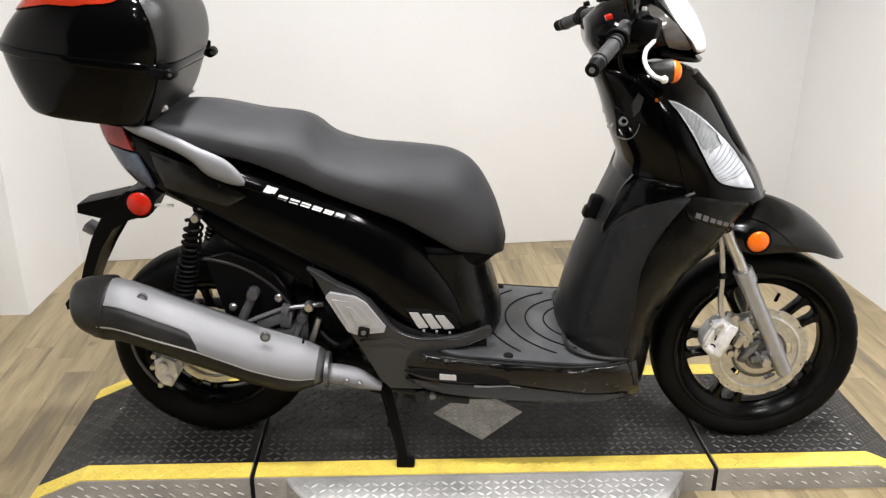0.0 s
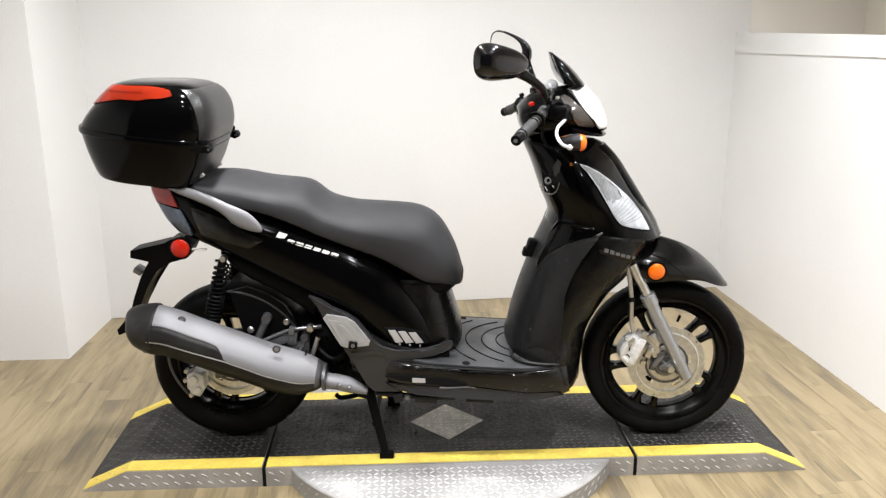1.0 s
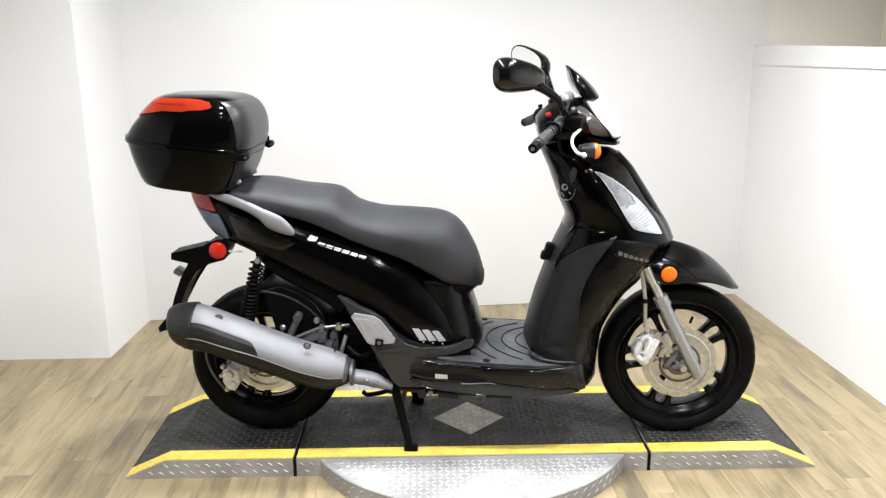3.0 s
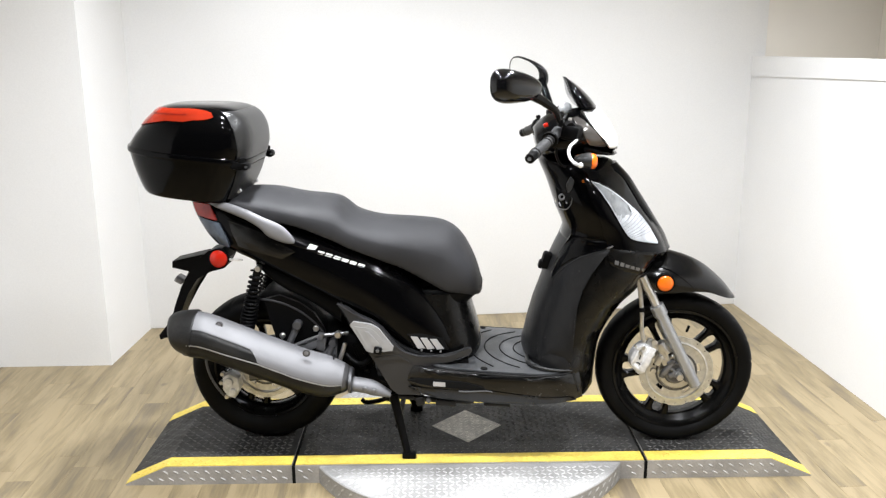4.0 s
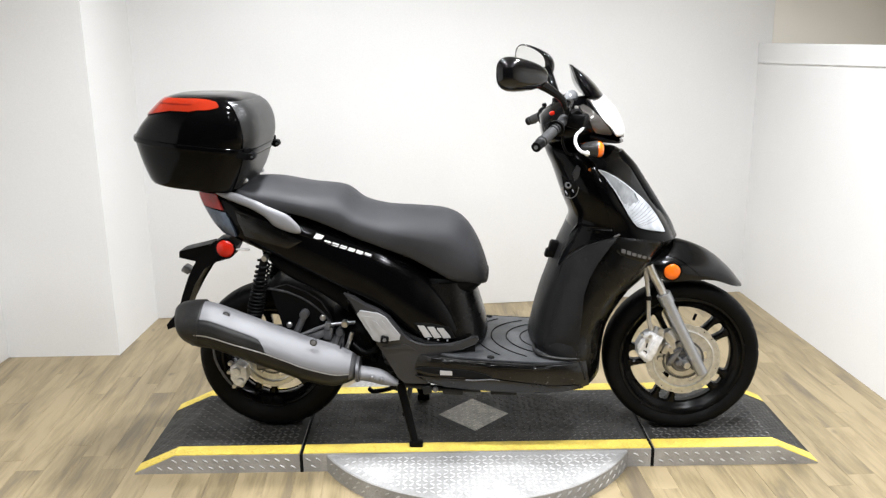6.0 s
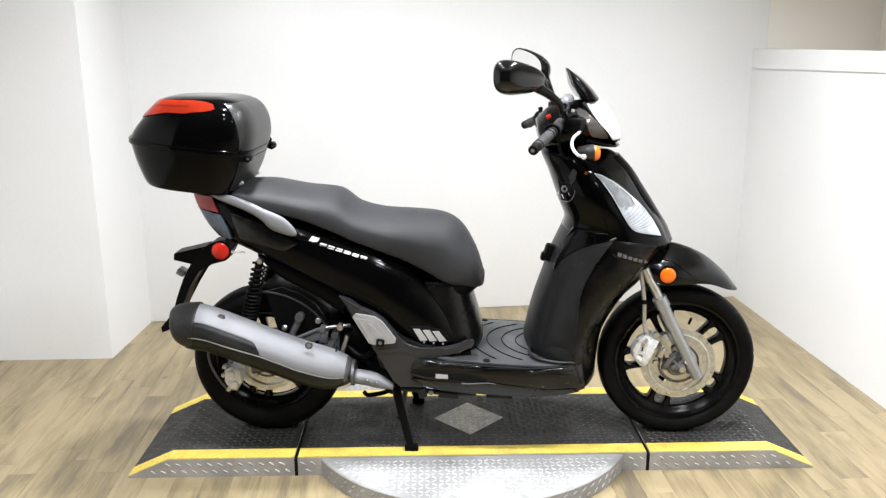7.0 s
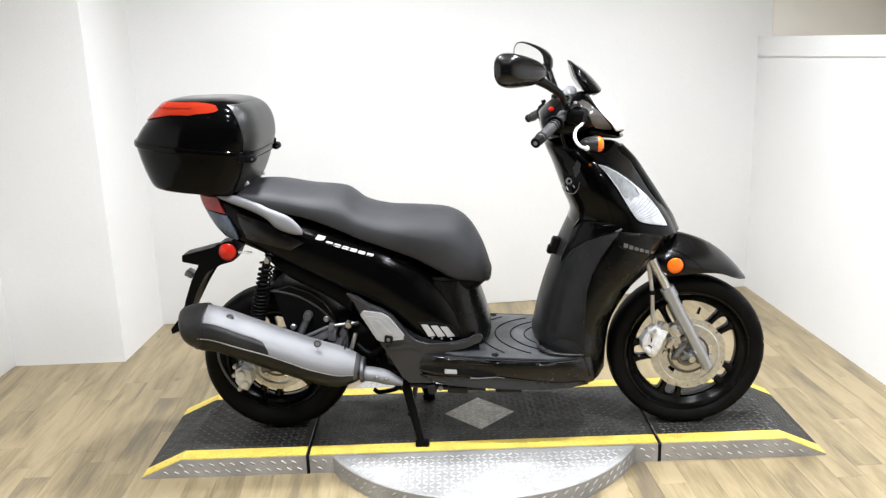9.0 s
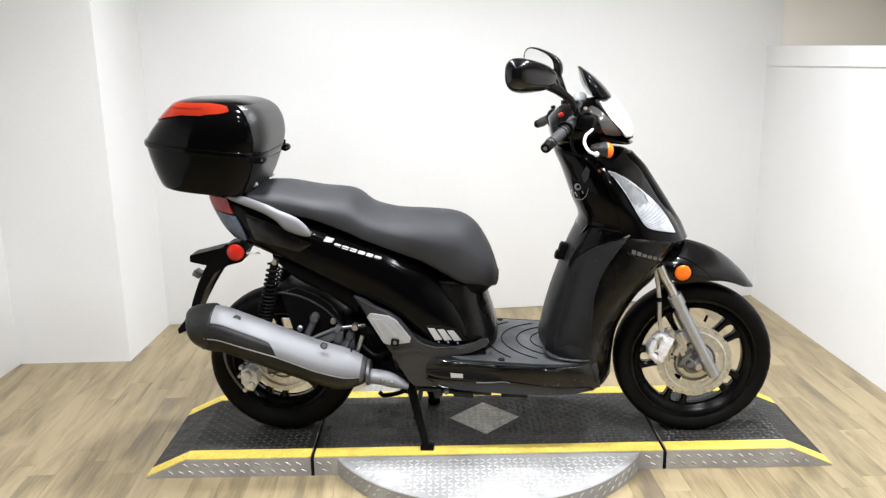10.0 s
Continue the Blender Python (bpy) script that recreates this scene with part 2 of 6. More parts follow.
def lathe(profile, centre=(0, 0, 0), axis="y", seg=64, closed=False, bm=None):
    """Turns (radius, along) pairs about an axis."""
    bm = bm or bmesh.new()
    rings = []
    for k in range(seg):
        a = 2 * math.pi * k / seg
        c, s = math.cos(a), math.sin(a)
        if axis == "y":
            rings.append([(centre[0] + r * c, centre[1] + h, centre[2] + r * s) for r, h in profile])
        elif axis == "z":
            rings.append([(centre[0] + r * c, centre[1] + r * s, centre[2] + h) for r, h in profile])
        else:
            rings.append([(centre[0] + h, centre[1] + r * c, centre[2] + r * s) for r, h in profile])
    rings.append(rings[0])
    skin(bm, rings, cap=False, closed=closed)
    bmesh.ops.remove_doubles(bm, verts=bm.verts[:], dist=1e-5)
    return bm


def block(sx, sy, sz, m=None, bevel=0.0, bm=None, seg=2):
    """A bevelled box about its own centre, placed by m."""
    own = bmesh.new()
    bmesh.ops.create_cube(own, size=1)
    bmesh.ops.scale(own, vec=(sx, sy, sz), verts=own.verts[:])
    if bevel:
        bmesh.ops.bevel(own, geom=own.edges[:], offset=bevel, segments=seg, affect="EDGES", profile=0.5)
    if m is not None:
        bmesh.ops.transform(own, matrix=m, verts=own.verts[:])
    if bm is None:
        return own
    me = bpy.data.meshes.new("t")
    own.to_mesh(me)
    bm.from_mesh(me)
    own.free()
    bpy.data.meshes.remove(me)
    return bm


def prism(outline, h, to3d, smooth=0, bevel=0.0):
    """A flat outline (u, v) given thickness h; to3d(u, v, w) places it."""
    pts = spline(outline, smooth, True) if smooth else outline
    bm = bmesh.new()
    low = [bm.verts.new(to3d(u, v, 0)) for u, v in pts]
    high = [bm.verts.new(to3d(u, v, h)) for u, v in pts]
    n = len(low)
    bm.faces.new(low[::-1])
    top = bm.faces.new(high)
    for i in range(n):
        bm.faces.new((low[i], low[(i + 1) % n], high[(i + 1) % n], high[i]))
    if bevel:
        bmesh.ops.bevel(bm, geom=list(top.edges), offset=bevel, segments=2, affect="EDGES", profile=0.5)
    return bm


def tree_of(*obs):
    """A search tree over the meshes of some objects."""
    bm = bmesh.new()
    for o in obs:
        bm.from_mesh(o.data)
    t = BVHTree.FromBMesh(bm)
    bm.free()
    return t


def drape(outline, tree, proud=0.003, sink=0.004, side=-1, smooth=4, fallback=0.15, step=0.02, fade=None):
    """A panel with a side-view outline (x, z), laid on the flank of a body and standing proud of it."""
    pts = spline(outline, smooth, True) if smooth else outline
    bm = bmesh.new()
    f = bm.faces.new([bm.verts.new((x, 0, z)) for x, z in pts])
    bmesh.ops.triangulate(bm, faces=[f])
    for _ in range(4):
        long = [e for e in bm.edges if e.calc_length() > step and not e.is_boundary]
        if not long:
            break
        bmesh.ops.subdivide_edges(bm, edges=long, cuts=1)
        bmesh.ops.triangulate(bm, faces=bm.faces[:])
    missed, got = [], []
    for v in bm.verts:
        hit, _, _, _ = tree.ray_cast(Vector((v.co.x, side * 1.0, v.co.z)), Vector((0, -side, 0)))
        if hit is None:
            missed.append(v)
        else:
            v.co.y = hit.y
            got.append(v)
    for v in missed:
        near = min(got, key=lambda g: (g.co.x - v.co.x) ** 2 + (g.co.z - v.co.z) ** 2) if got else None
        v.co.y = near.co.y if near else side * fallback
    for _ in range(2):
        bmesh.ops.smooth_vert(bm, verts=bm.verts[:], factor=0.4, use_axis_y=True)
    base = bm.faces[:]
    ext = bmesh.ops.extrude_face_region(bm, geom=base)
    for v in ext["geom"]:
        if isinstance(v, bmesh.types.BMVert):
            k = fade(v.co.x, v.co.z) if fade else 1.0
            v.co.y += side * (proud * k - 0.003 * (1 - k))
    done = {v for v in ext["geom"] if isinstance(v, bmesh.types.BMVert)}
    for v in bm.verts:
        if v not in done:
            v.co.y -= side * sink
    return bm


from mathutils.bvhtree import BVHTree

# ---- the room ----
DECK_Z = 0.068


def wall_piece(name, a, b, z0, z1, thick, label):
    """A straight wall from a to b in plan; its thickness lies to the left of that way."""
    a, b = Vector(a), Vector(b)
    d = b - a
    m = pose(a.x, a.y, 0, 0, 0, math.degrees(math.atan2(d.y, d.x))) @ pose(d.length / 2, thick / 2, (z0 + z1) / 2)
    return tagged(part(name, block(d.length, thick, z1 - z0, m, 0.004), WALL), label, "wall", kind="structure")


UNDER = material("plank_joint", (0.12, 0.098, 0.066), 0.7)
# unseen hall walls, coloured dark so that gloss panels mirror a dim space
HALL = material("unseen_dim_hall_wall", (0.07, 0.066, 0.062), 0.8, mottle=0.05, mottle_scale=1)
OVERHEAD = material("off_white_ceiling", (0.40, 0.39, 0.375), 0.8, mottle=0.04, mottle_scale=1)
WARMWALL = material("warm_tinted_wall_paint", (0.78, 0.735, 0.66), 0.7, mottle=0.03, mottle_scale=1)
BEIGE = material("beige_wall_paint", (0.84, 0.79, 0.70), 0.7, mottle=0.03, mottle_scale=1)


def slab(name, x0, x1, y0, y1, z0, z1, mat, label, category):
    return tagged(part(name, block(x1 - x0, y1 - y0, z1 - z0, pose((x0 + x1) / 2, (y0 + y1) / 2, (z0 + z1) / 2)), mat), label, category, kind="structure")


room_floor = slab("floor", -5, 5, -7, 3, -0.1, -0.006, UNDER, "pale oak-look vinyl plank floor", "floor")
wall_piece("wall_back", (-2.4, 1.272), (1.62, 1.887), 0, CEILING, 0.12, "plain white painted back wall")
# low partition with a capping board
RIGHT_A, RIGHT_B = (1.548, 1.876), (1.98, -2.6)
half = Vector((RIGHT_B[0] - RIGHT_A[0], RIGHT_B[1] - RIGHT_A[1]))
wide = half.length
m = pose(*RIGHT_A, 0, 0, 0, math.degrees(math.atan2(half.y, half.x)))
tagged(part("wall_right", prism([(0, 0), (wide, 0), (wide, 1.352), (2.0, 1.352), (0, 1.315)], 0.12, lambda u, v, w: m @ Vector((u, w, v))), WALL),
       "low white painted partition wall with a capping board", "wall", kind="structure")
tagged(part("trim", prism([(0, 1.315), (2.0, 1.352), (wide, 1.352), (wide, 1.42), (0, 1.42)], 0.125, lambda u, v, w: m @ Vector((u, w - 0.004, v)), bevel=0.003), WALL),
       "white painted capping board on the partition", "trim", kind="structure")
slab("wall_far", 2.25, 2.37, -7, 3, 0, CEILING, BEIGE, "beige wall beyond the low partition", "wall")
# a white wall; the cream tint stands for the warm shade on it
wall_piece("wall_end", (1.62, 1.90), (2.4, 1.95), 0, CEILING, 0.12, "white wall beyond the low partition, tinted cream for its warm shade").data.materials[0] = WARMWALL
wall_piece("wall_left", (-2.25, -2.6), (-2.25, 0.80), 0, CEILING, 0.12, "plain white painted side wall")
tagged(part("pillar", prism([(-2.37, 0.792), (-1.724, 0.835), (-1.738, 1.40), (-2.37, 1.40)], CEILING, lambda u, v, w: (u, v, w)), WALL),
       "white painted wall projection beside the back wall", "wall", kind="structure")
slab("wall_behind", -5, 5, -7.1, -7, 0, CEILING, HALL, "plain unseen hall wall, coloured dark as if dimly lit", "wall")
slab("wall_side", -5.1, -5, -7, 3, 0, CEILING, HALL, "plain unseen hall wall, coloured dark as if dimly lit", "wall")
slab("ceiling", -5, 5, -7, 3, CEILING, CEILING + 0.1, OVERHEAD, "plain off-white ceiling", "ceiling")

# ---- the platform ----
def thing(name, place, label, category, group=""):
    ob = new(name)
    ob.empty_display_size = 0.1
    ob.matrix_basis = place
    return tagged(ob, label, category, group)


TURN = math.degrees(math.atan2(0.125, 2.4))
PLAT = pose(-0.006, 0.052, 0, 0, 0, TURN)
platform = thing("display_platform", PLAT, "low diamond-plate turntable platform with yellow painted edges", "platform")
HALF_Y, END_X, FLAT_X, SEAM_X, DISC_R = 0.285, 1.205, 1.06, 0.617, 0.60


def deck_height(x):
    """Height of the deck at a place along it: level, with ramps at both ends."""
    return DECK_Z if abs(x) < FLAT_X else max(0.004, 0.004 + (DECK_Z - 0.004) * (END_X - abs(x)) / (END_X - FLAT_X))


def deck_piece(x0, x1, y0, y1, low, lift):
    """A slab between x0 and x1 that follows the deck."""
    xs = sorted({x0, x1, *[v for v in (-FLAT_X, FLAT_X) if x0 < v < x1]})
    bm = bmesh.new()
    skin(bm, [[(x, y0, low if low == 0 else deck_height(x) + low), (x, y1, low if low == 0 else deck_height(x) + low),
               (x, y1, deck_height(x) + lift), (x, y0, deck_height(x) + lift)] for x in xs])
    return bm


disc = part("turntable_disc", lathe([(0.0001, 0), (DISC_R, 0), (DISC_R, DECK_Z - 0.008), (DISC_R - 0.004, DECK_Z - 0.004), (0.0001, DECK_Z - 0.004)], axis="z", seg=128),
            PLATE, platform, "bare aluminium diamond-plate disc")
SPANS = [(-END_X, -SEAM_X - 0.006), (-SEAM_X + 0.006, SEAM_X - 0.006), (SEAM_X + 0.006, END_X)]
decks = []
for (x0, x1), name in zip(SPANS, ("end_ramp", "centre_deck", "end_ramp")):
    d = part(name, deck_piece(x0, x1, -HALF_Y, HALF_Y, 0, 0), SIDE, platform, "aluminium plate section with a painted top", sharp=20)
    part("dark_tread", deck_piece(x0 + 0.001, x1 - 0.001, -HALF_Y + 0.067, HALF_Y - 0.067, 0.0005, 0.0025), DECK, d, "dark grey painted tread", sharp=20)
    for s in (-1, 1):
        part("yellow_edge", deck_piece(x0 + 0.001, x1 - 0.001, s * (HALF_Y - 0.0345) - 0.032, s * (HALF_Y - 0.0345) + 0.032, 0.0005, 0.003), YELLOW, d, "worn yellow warning stripe", sharp=20)
    decks.append(d)
part("diamond_inlay", prism([(-0.133, 0.008), (0, -0.132), (0.133, 0.008), (0, 0.148)], 0.002, lambda u, v, w: (u, v, DECK_Z + 0.002 + w)), INLAY, decks[1], "bare metal diamond inlay")
for x in (-SEAM_X, SEAM_X):
    part("seam_strip", block(0.011, HALF_Y * 2 + 0.002, DECK_Z - 0.004, pose(x, 0, DECK_Z / 2 - 0.002)), GAP, platform, "black rubber seam")

# ---- the scooter ----
scooter = thing("scooter", pose(0, 0, DECK_Z), "gloss black motor scooter with a top case on its centre stand", "scooter")


def add(name, bm, mat, label="", parent=None, sharp=35):
    ob = part(name, bm, mat, parent or scooter, label, sharp)
    if parent is None:
        ob.matrix_parent_inverse = scooter.matrix_basis.inverted()
    return ob


# body
seat = add("seat", loft([
    (-0.838, 0.962, -0.828, 0.945, 0.05, 0.07, 0.06, 0.5, 0.3),
    (-0.800, 1.003, -0.795, 0.955, 0.10, 0.15, 0.15, 0.5, 0.15),
    (-0.700, 1.010, -0.690, 0.915, 0.12, 0.165, 0.165, 0.5, 0.1),
    (-0.580, 0.990, -0.575, 0.888, 0.12, 0.170, 0.168, 0.5, 0.1),
    (-0.460, 0.976, -0.465, 0.842, 0.12, 0.170, 0.168, 0.45, 0.1),
    (-0.395, 0.929, -0.405, 0.815, 0.13, 0.172, 0.168, 0.45, 0.1),
    (-0.310, 0.906, -0.320, 0.780, 0.13, 0.172, 0.165, 0.45, 0.1),
    (-0.200, 0.901, -0.220, 0.737, 0.12, 0.170, 0.160, 0.45, 0.1),
    (-0.095, 0.889, -0.135, 0.685, 0.11, 0.165, 0.155, 0.4, 0.1),
    (-0.030, 0.850, -0.080, 0.652, 0.10, 0.155, 0.145, 0.4, 0.1),
    ]+[(0.018, 0.770, -0.035, 0.642, 0.09, 0.140, 0.130, 0.4, 0.15),
    (0.046, 0.685, 0.000, 0.636, 0.08, 0.115, 0.11, 0.4, 0.2),
    (0.050, 0.645, 0.030, 0.632, 0.05, 0.07, 0.06, 0.4, 0.3)]), SEAT, "black grained vinyl two-up saddle", sharp=60)
body = add("rear_body", loft([
    (-0.902, 0.972, -0.868, 0.825, 0.105, 0.117, 0.10, 0.12, 0.15),
    (-0.850, 0.968, -0.830, 0.795, 0.120, 0.136, 0.11, 0.12, 0.15),
    (-0.750, 0.945, -0.735, 0.757, 0.13, 0.158, 0.13, 0.15, 0.12),
    (-0.600, 0.897, -0.600, 0.694, 0.145, 0.175, 0.15, 0.15, 0.12),
    (-0.450, 0.845, -0.455, 0.625, 0.15, 0.182, 0.165, 0.15, 0.12),
    (-0.330, 0.795, -0.345, 0.575, 0.15, 0.188, 0.175, 0.15, 0.12),
    (-0.220, 0.738, -0.250, 0.495, 0.145, 0.190, 0.18, 0.15, 0.1),
    (-0.165, 0.688, -0.190, 0.452, 0.145, 0.187, 0.18, 0.12, 0.1),
    (-0.118, 0.628, -0.140, 0.446, 0.150, 0.182, 0.178, 0.12, 0.1)] + [
    (-0.080, 0.565, -0.100, 0.446, 0.155, 0.176, 0.175, 0.12, 0.1),
    (-0.060, 0.510, -0.070, 0.450, 0.160, 0.171, 0.171, 0.12, 0.1)]), GLOSS, "gloss black side bodywork", sharp=60)


def plan_ring(z, xr, xf, hw, nr=2.6, nf=5.0, seg=72):
    cx = xr + (xf - xr) * 0.55
    out = []
    for k in range(seg):
        a = 2 * math.pi * k / seg
        c, s = math.cos(a), math.sin(a)
        n = nf if c > 0 else nr
        L = (xf - cx) if c > 0 else (cx - xr)
        out.append((cx + L * math.copysign(abs(c) ** (2 / n), c), hw * math.copysign(abs(s) ** (2 / n), s), z))
    return out


def column(levels, nf):
    """An upright body with rounded level sections."""
    bm = bmesh.new()
    skin(bm, [plan_ring(*v, nr=4, nf=nf) for v in spline(levels, 5)])
    return bm


add("seat_post", column([(0.425, -0.26, 0.040, 0.166), (0.445, -0.26, 0.047, 0.168), (0.485, -0.26, 0.043, 0.166), (0.54, -0.26, 0.028, 0.160),
                                (0.60, -0.26, 0.010, 0.152), (0.655, -0.26, 0.000, 0.146)], 2.7), SATIN, "satin black panel under the saddle", sharp=60)
add("seat_base", column([(0.608, -0.20, 0.004, 0.128), (0.622, -0.20, 0.018, 0.134), (0.640, -0.20, 0.038, 0.138), (0.656, -0.20, 0.0500, 0.138), (0.668, -0.20, 0.0510, 0.132)], 2.7), MATTE, "black base shell of the saddle", seat, sharp=60)
flank = tree_of(body)

board = add("footboard", loft([
    (-0.330, 0.420, -0.300, 0.322, 0.14, 0.17, 0.14, 0.05, 0.2),
    (-0.220, 0.428, -0.200, 0.317, 0.20, 0.215, 0.20, 0.04, 0.15),
    (-0.120, 0.425, -0.110, 0.299, 0.240, 0.245, 0.228, 0.04, 0.12),
    (0.050, 0.411, 0.050, 0.284, 0.246, 0.252, 0.232, 0.04, 0.12),
    (0.220, 0.401, 0.220, 0.277, 0.246, 0.250, 0.230, 0.04, 0.12),
    (0.330, 0.405, 0.335, 0.284, 0.230, 0.238, 0.218, 0.04, 0.12),
    (0.380, 0.402, 0.398, 0.294, 0.200, 0.210, 0.19, 0.04, 0.12)]), SCRATCHED, "footboard with scuffed gloss black sides and a ribbed mat", sharp=30)
shield = add("leg_shield", loft([
    (0.300, 0.300, 0.456, 0.285, 0.10, 0.17, 0.06, 0.1, 0.5),
    (0.200, 0.410, 0.461, 0.380, 0.08, 0.222, 0.13, 0.1, 0.5),
    (0.205, 0.500, 0.480, 0.480, 0.08, 0.205, 0.12, 0.1, 0.5),
    (0.230, 0.600, 0.546, 0.590, 0.08, 0.200, 0.11, 0.1, 0.5),
    (0.257, 0.680, 0.606, 0.655, 0.085, 0.200, 0.11, 0.1, 0.4),
    (0.281, 0.750, 0.615, 0.715, 0.09, 0.198, 0.135, 0.1, 0.2),
    (0.310, 0.815, 0.660, 0.780, 0.10, 0.190, 0.130, 0.1, 0.18),
    (0.330, 0.850, 0.695, 0.800, 0.11, 0.187, 0.125, 0.1, 0.18)]), WING, "black leg shield", sharp=60)
cowl = add("front_cowl", loft([
    (0.325, 0.840, 0.708, 0.800, 0.11, 0.182, 0.110, 0.1, 0.22),
    (0.330, 0.880, 0.683, 0.855, 0.10, 0.180, 0.088, 0.1, 0.32),
    (0.308, 0.935, 0.628, 0.935, 0.09, 0.180, 0.06, 0.1, 0.5),
    (0.288, 0.990, 0.588, 0.995, 0.085, 0.170, 0.055, 0.1, 0.5),
    (0.268, 1.045, 0.553, 1.048, 0.08, 0.150, 0.05, 0.1, 0.5),
    (0.244, 1.100, 0.500, 1.098, 0.075, 0.125, 0.045, 0.1, 0.5),
    (0.250, 1.120, 0.470, 1.112, 0.06, 0.10, 0.04, 0.1, 0.5)]), GLOSS, "gloss black front cowl", sharp=60)
add("cowl_strip", loft([
    (0.625, 0.850, 0.690, 0.842, 0.050, 0.058, 0.045, 0.1, 0.4),
    (0.570, 0.930, 0.632, 0.934, 0.048, 0.056, 0.043, 0.1, 0.4),
    (0.530, 0.990, 0.592, 0.995, 0.045, 0.053, 0.040, 0.1, 0.4),
    (0.495, 1.040, 0.556, 1.048, 0.042, 0.050, 0.037, 0.1, 0.4),
    (0.452, 1.078, 0.510, 1.097, 0.038, 0.046, 0.034, 0.1, 0.4)]), GLOSS, "gloss black centre strip of the cowl", sharp=40)
headset = add("handlebar_cover", loft([
    (0.224, 1.215, 0.232, 1.150, 0.05, 0.08, 0.06, 0.4, 0.3),
    (0.262, 1.252, 0.262, 1.112, 0.08, 0.13, 0.08, 0.4, 0.3),
    (0.310, 1.268, 0.310, 1.105, 0.08, 0.16, 0.09, 0.4, 0.3),
    (0.384, 1.280, 0.380, 1.120, 0.07, 0.15, 0.09, 0.4, 0.3),
    (0.437, 1.272, 0.440, 1.128, 0.06, 0.13, 0.08, 0.4, 0.3),
    (0.474, 1.230, 0.485, 1.132, 0.05, 0.11, 0.08, 0.4, 0.3),
    (0.498, 1.175, 0.503, 1.138, 0.03, 0.07, 0.05, 0.4, 0.3)]), GLOSS, "gloss black handlebar cover", sharp=60)
fender = add("front_fender", loft([
    (0.570, 0.762, 0.580, 0.700, 0.05, 0.085, 0.095, 0.6, 0),
    (0.660, 0.786, 0.660, 0.655, 0.06, 0.105, 0.110, 0.6, 0),
    (0.750, 0.770, 0.750, 0.656, 0.06, 0.100, 0.105, 0.6, 0),
    (0.830, 0.733, 0.830, 0.650, 0.05, 0.085, 0.090, 0.6, 0),
    (0.900, 0.674, 0.900, 0.624, 0.04, 0.058, 0.064, 0.6, 0),
    (0.948, 0.616, 0.944, 0.608, 0.01, 0.017, 0.017, 0.6, 0)]), FENDER, "gloss black front mudguard", sharp=60)

ft = tree_of(fender)
# muffler
YM = -0.205
muffler = add("muffler", loft([
    (-0.950, 0.612, -0.975, 0.450, 0.05, 0.075, 0.05, 0.45, 0.45),
    (-0.880, 0.600, -0.905, 0.440, 0.05, 0.078, 0.05, 0.45, 0.45),
    (-0.720, 0.538, -0.745, 0.380, 0.05, 0.078, 0.05, 0.45, 0.45),
    (-0.562, 0.477, -0.588, 0.323, 0.05, 0.075, 0.05, 0.45, 0.45),
    (-0.469, 0.448, -0.500, 0.303, 0.045, 0.068, 0.045, 0.45, 0.45),
    (-0.412, 0.418, -0.425, 0.322, 0.03, 0.05, 0.03, 0.45, 0.45),
    (-0.396, 0.385, -0.398, 0.352, 0.015, 0.02, 0.015, 0.45, 0.45)], yc=YM), GUNMETAL, "satin silver exhaust silencer", sharp=60)
add("end_cap", loft([
    (-1.022, 0.590, -1.024, 0.545, 0.015, 0.025, 0.015, 0.45, 0.45),
    (-1.008, 0.602, -1.014, 0.490, 0.04, 0.058, 0.04, 0.45, 0.45),
    (-0.975, 0.612, -0.995, 0.465, 0.05, 0.074, 0.05, 0.45, 0.45),
    (-0.925, 0.616, -0.950, 0.446, 0.055, 0.083, 0.055, 0.45, 0.45),
    (-0.918, 0.612, -0.943, 0.448, 0.055, 0.080, 0.055, 0.45, 0.45)], yc=YM), SCUFF, "matte black end cap", muffler, sharp=60)


def loft_panel(stations, yc, shares, proud, near=-1, sub=6, n=10):
    """A skin over one flank of a lofted body; shares gives, station by station, where it starts and ends from top (0) to bottom (1)."""
    rows, cuts = spline(stations, sub), spline(shares, sub)
    rings = []
    for (tx, tz, bx, bz, wt, wm, wb, rt, rb), (s0, s1) in zip(rows, cuts):
        prof = half_widths(wt, wm, wb, rt, rb)
        outer, inner = [], []
        for k in range(n + 1):
            v = s0 + (s1 - s0) * k / n
            w = np.interp(v, [p[0] for p in prof], [p[1] for p in prof])
            up = proud * max(0, 1 - v / 0.3)
            p = (tx + (bx - tx) * v, tz + (bz - tz) * v)
            outer.append((p[0], yc + near * (w + proud), p[1] + up))
            inner.append((p[0], yc + near * (w - 0.004), p[1] - 0.003))
        rings.append(outer + inner[::-1])
    bm = bmesh.new()
    skin(bm, rings)
    return bm


SHELL_X = [-0.930, -0.880, -0.800, -0.735, -0.715, -0.700, -0.685, -0.620, -0.562, -0.469, -0.420]
SHELL_ROWS = [(-0.930, 0.608, -0.955, 0.446, 0.05, 0.076, 0.05, 0.45, 0.45), (-0.880, 0.600, -0.905, 0.440, 0.05, 0.078, 0.05, 0.45, 0.45), (-0.735, 0.544, -0.76, 0.386, 0.05, 0.078, 0.05, 0.45, 0.45),
              (-0.562, 0.477, -0.588, 0.323, 0.05, 0.075, 0.05, 0.45, 0.45), (-0.469, 0.448, -0.500, 0.303, 0.045, 0.068, 0.045, 0.45, 0.45), (-0.420, 0.424, -0.436, 0.318, 0.033, 0.053, 0.033, 0.45, 0.45)]
SHELL = [tuple(float(np.interp(x, [r[0] for r in SHELL_ROWS], [r[c] for r in SHELL_ROWS])) for c in range(9)) for x in SHELL_X]
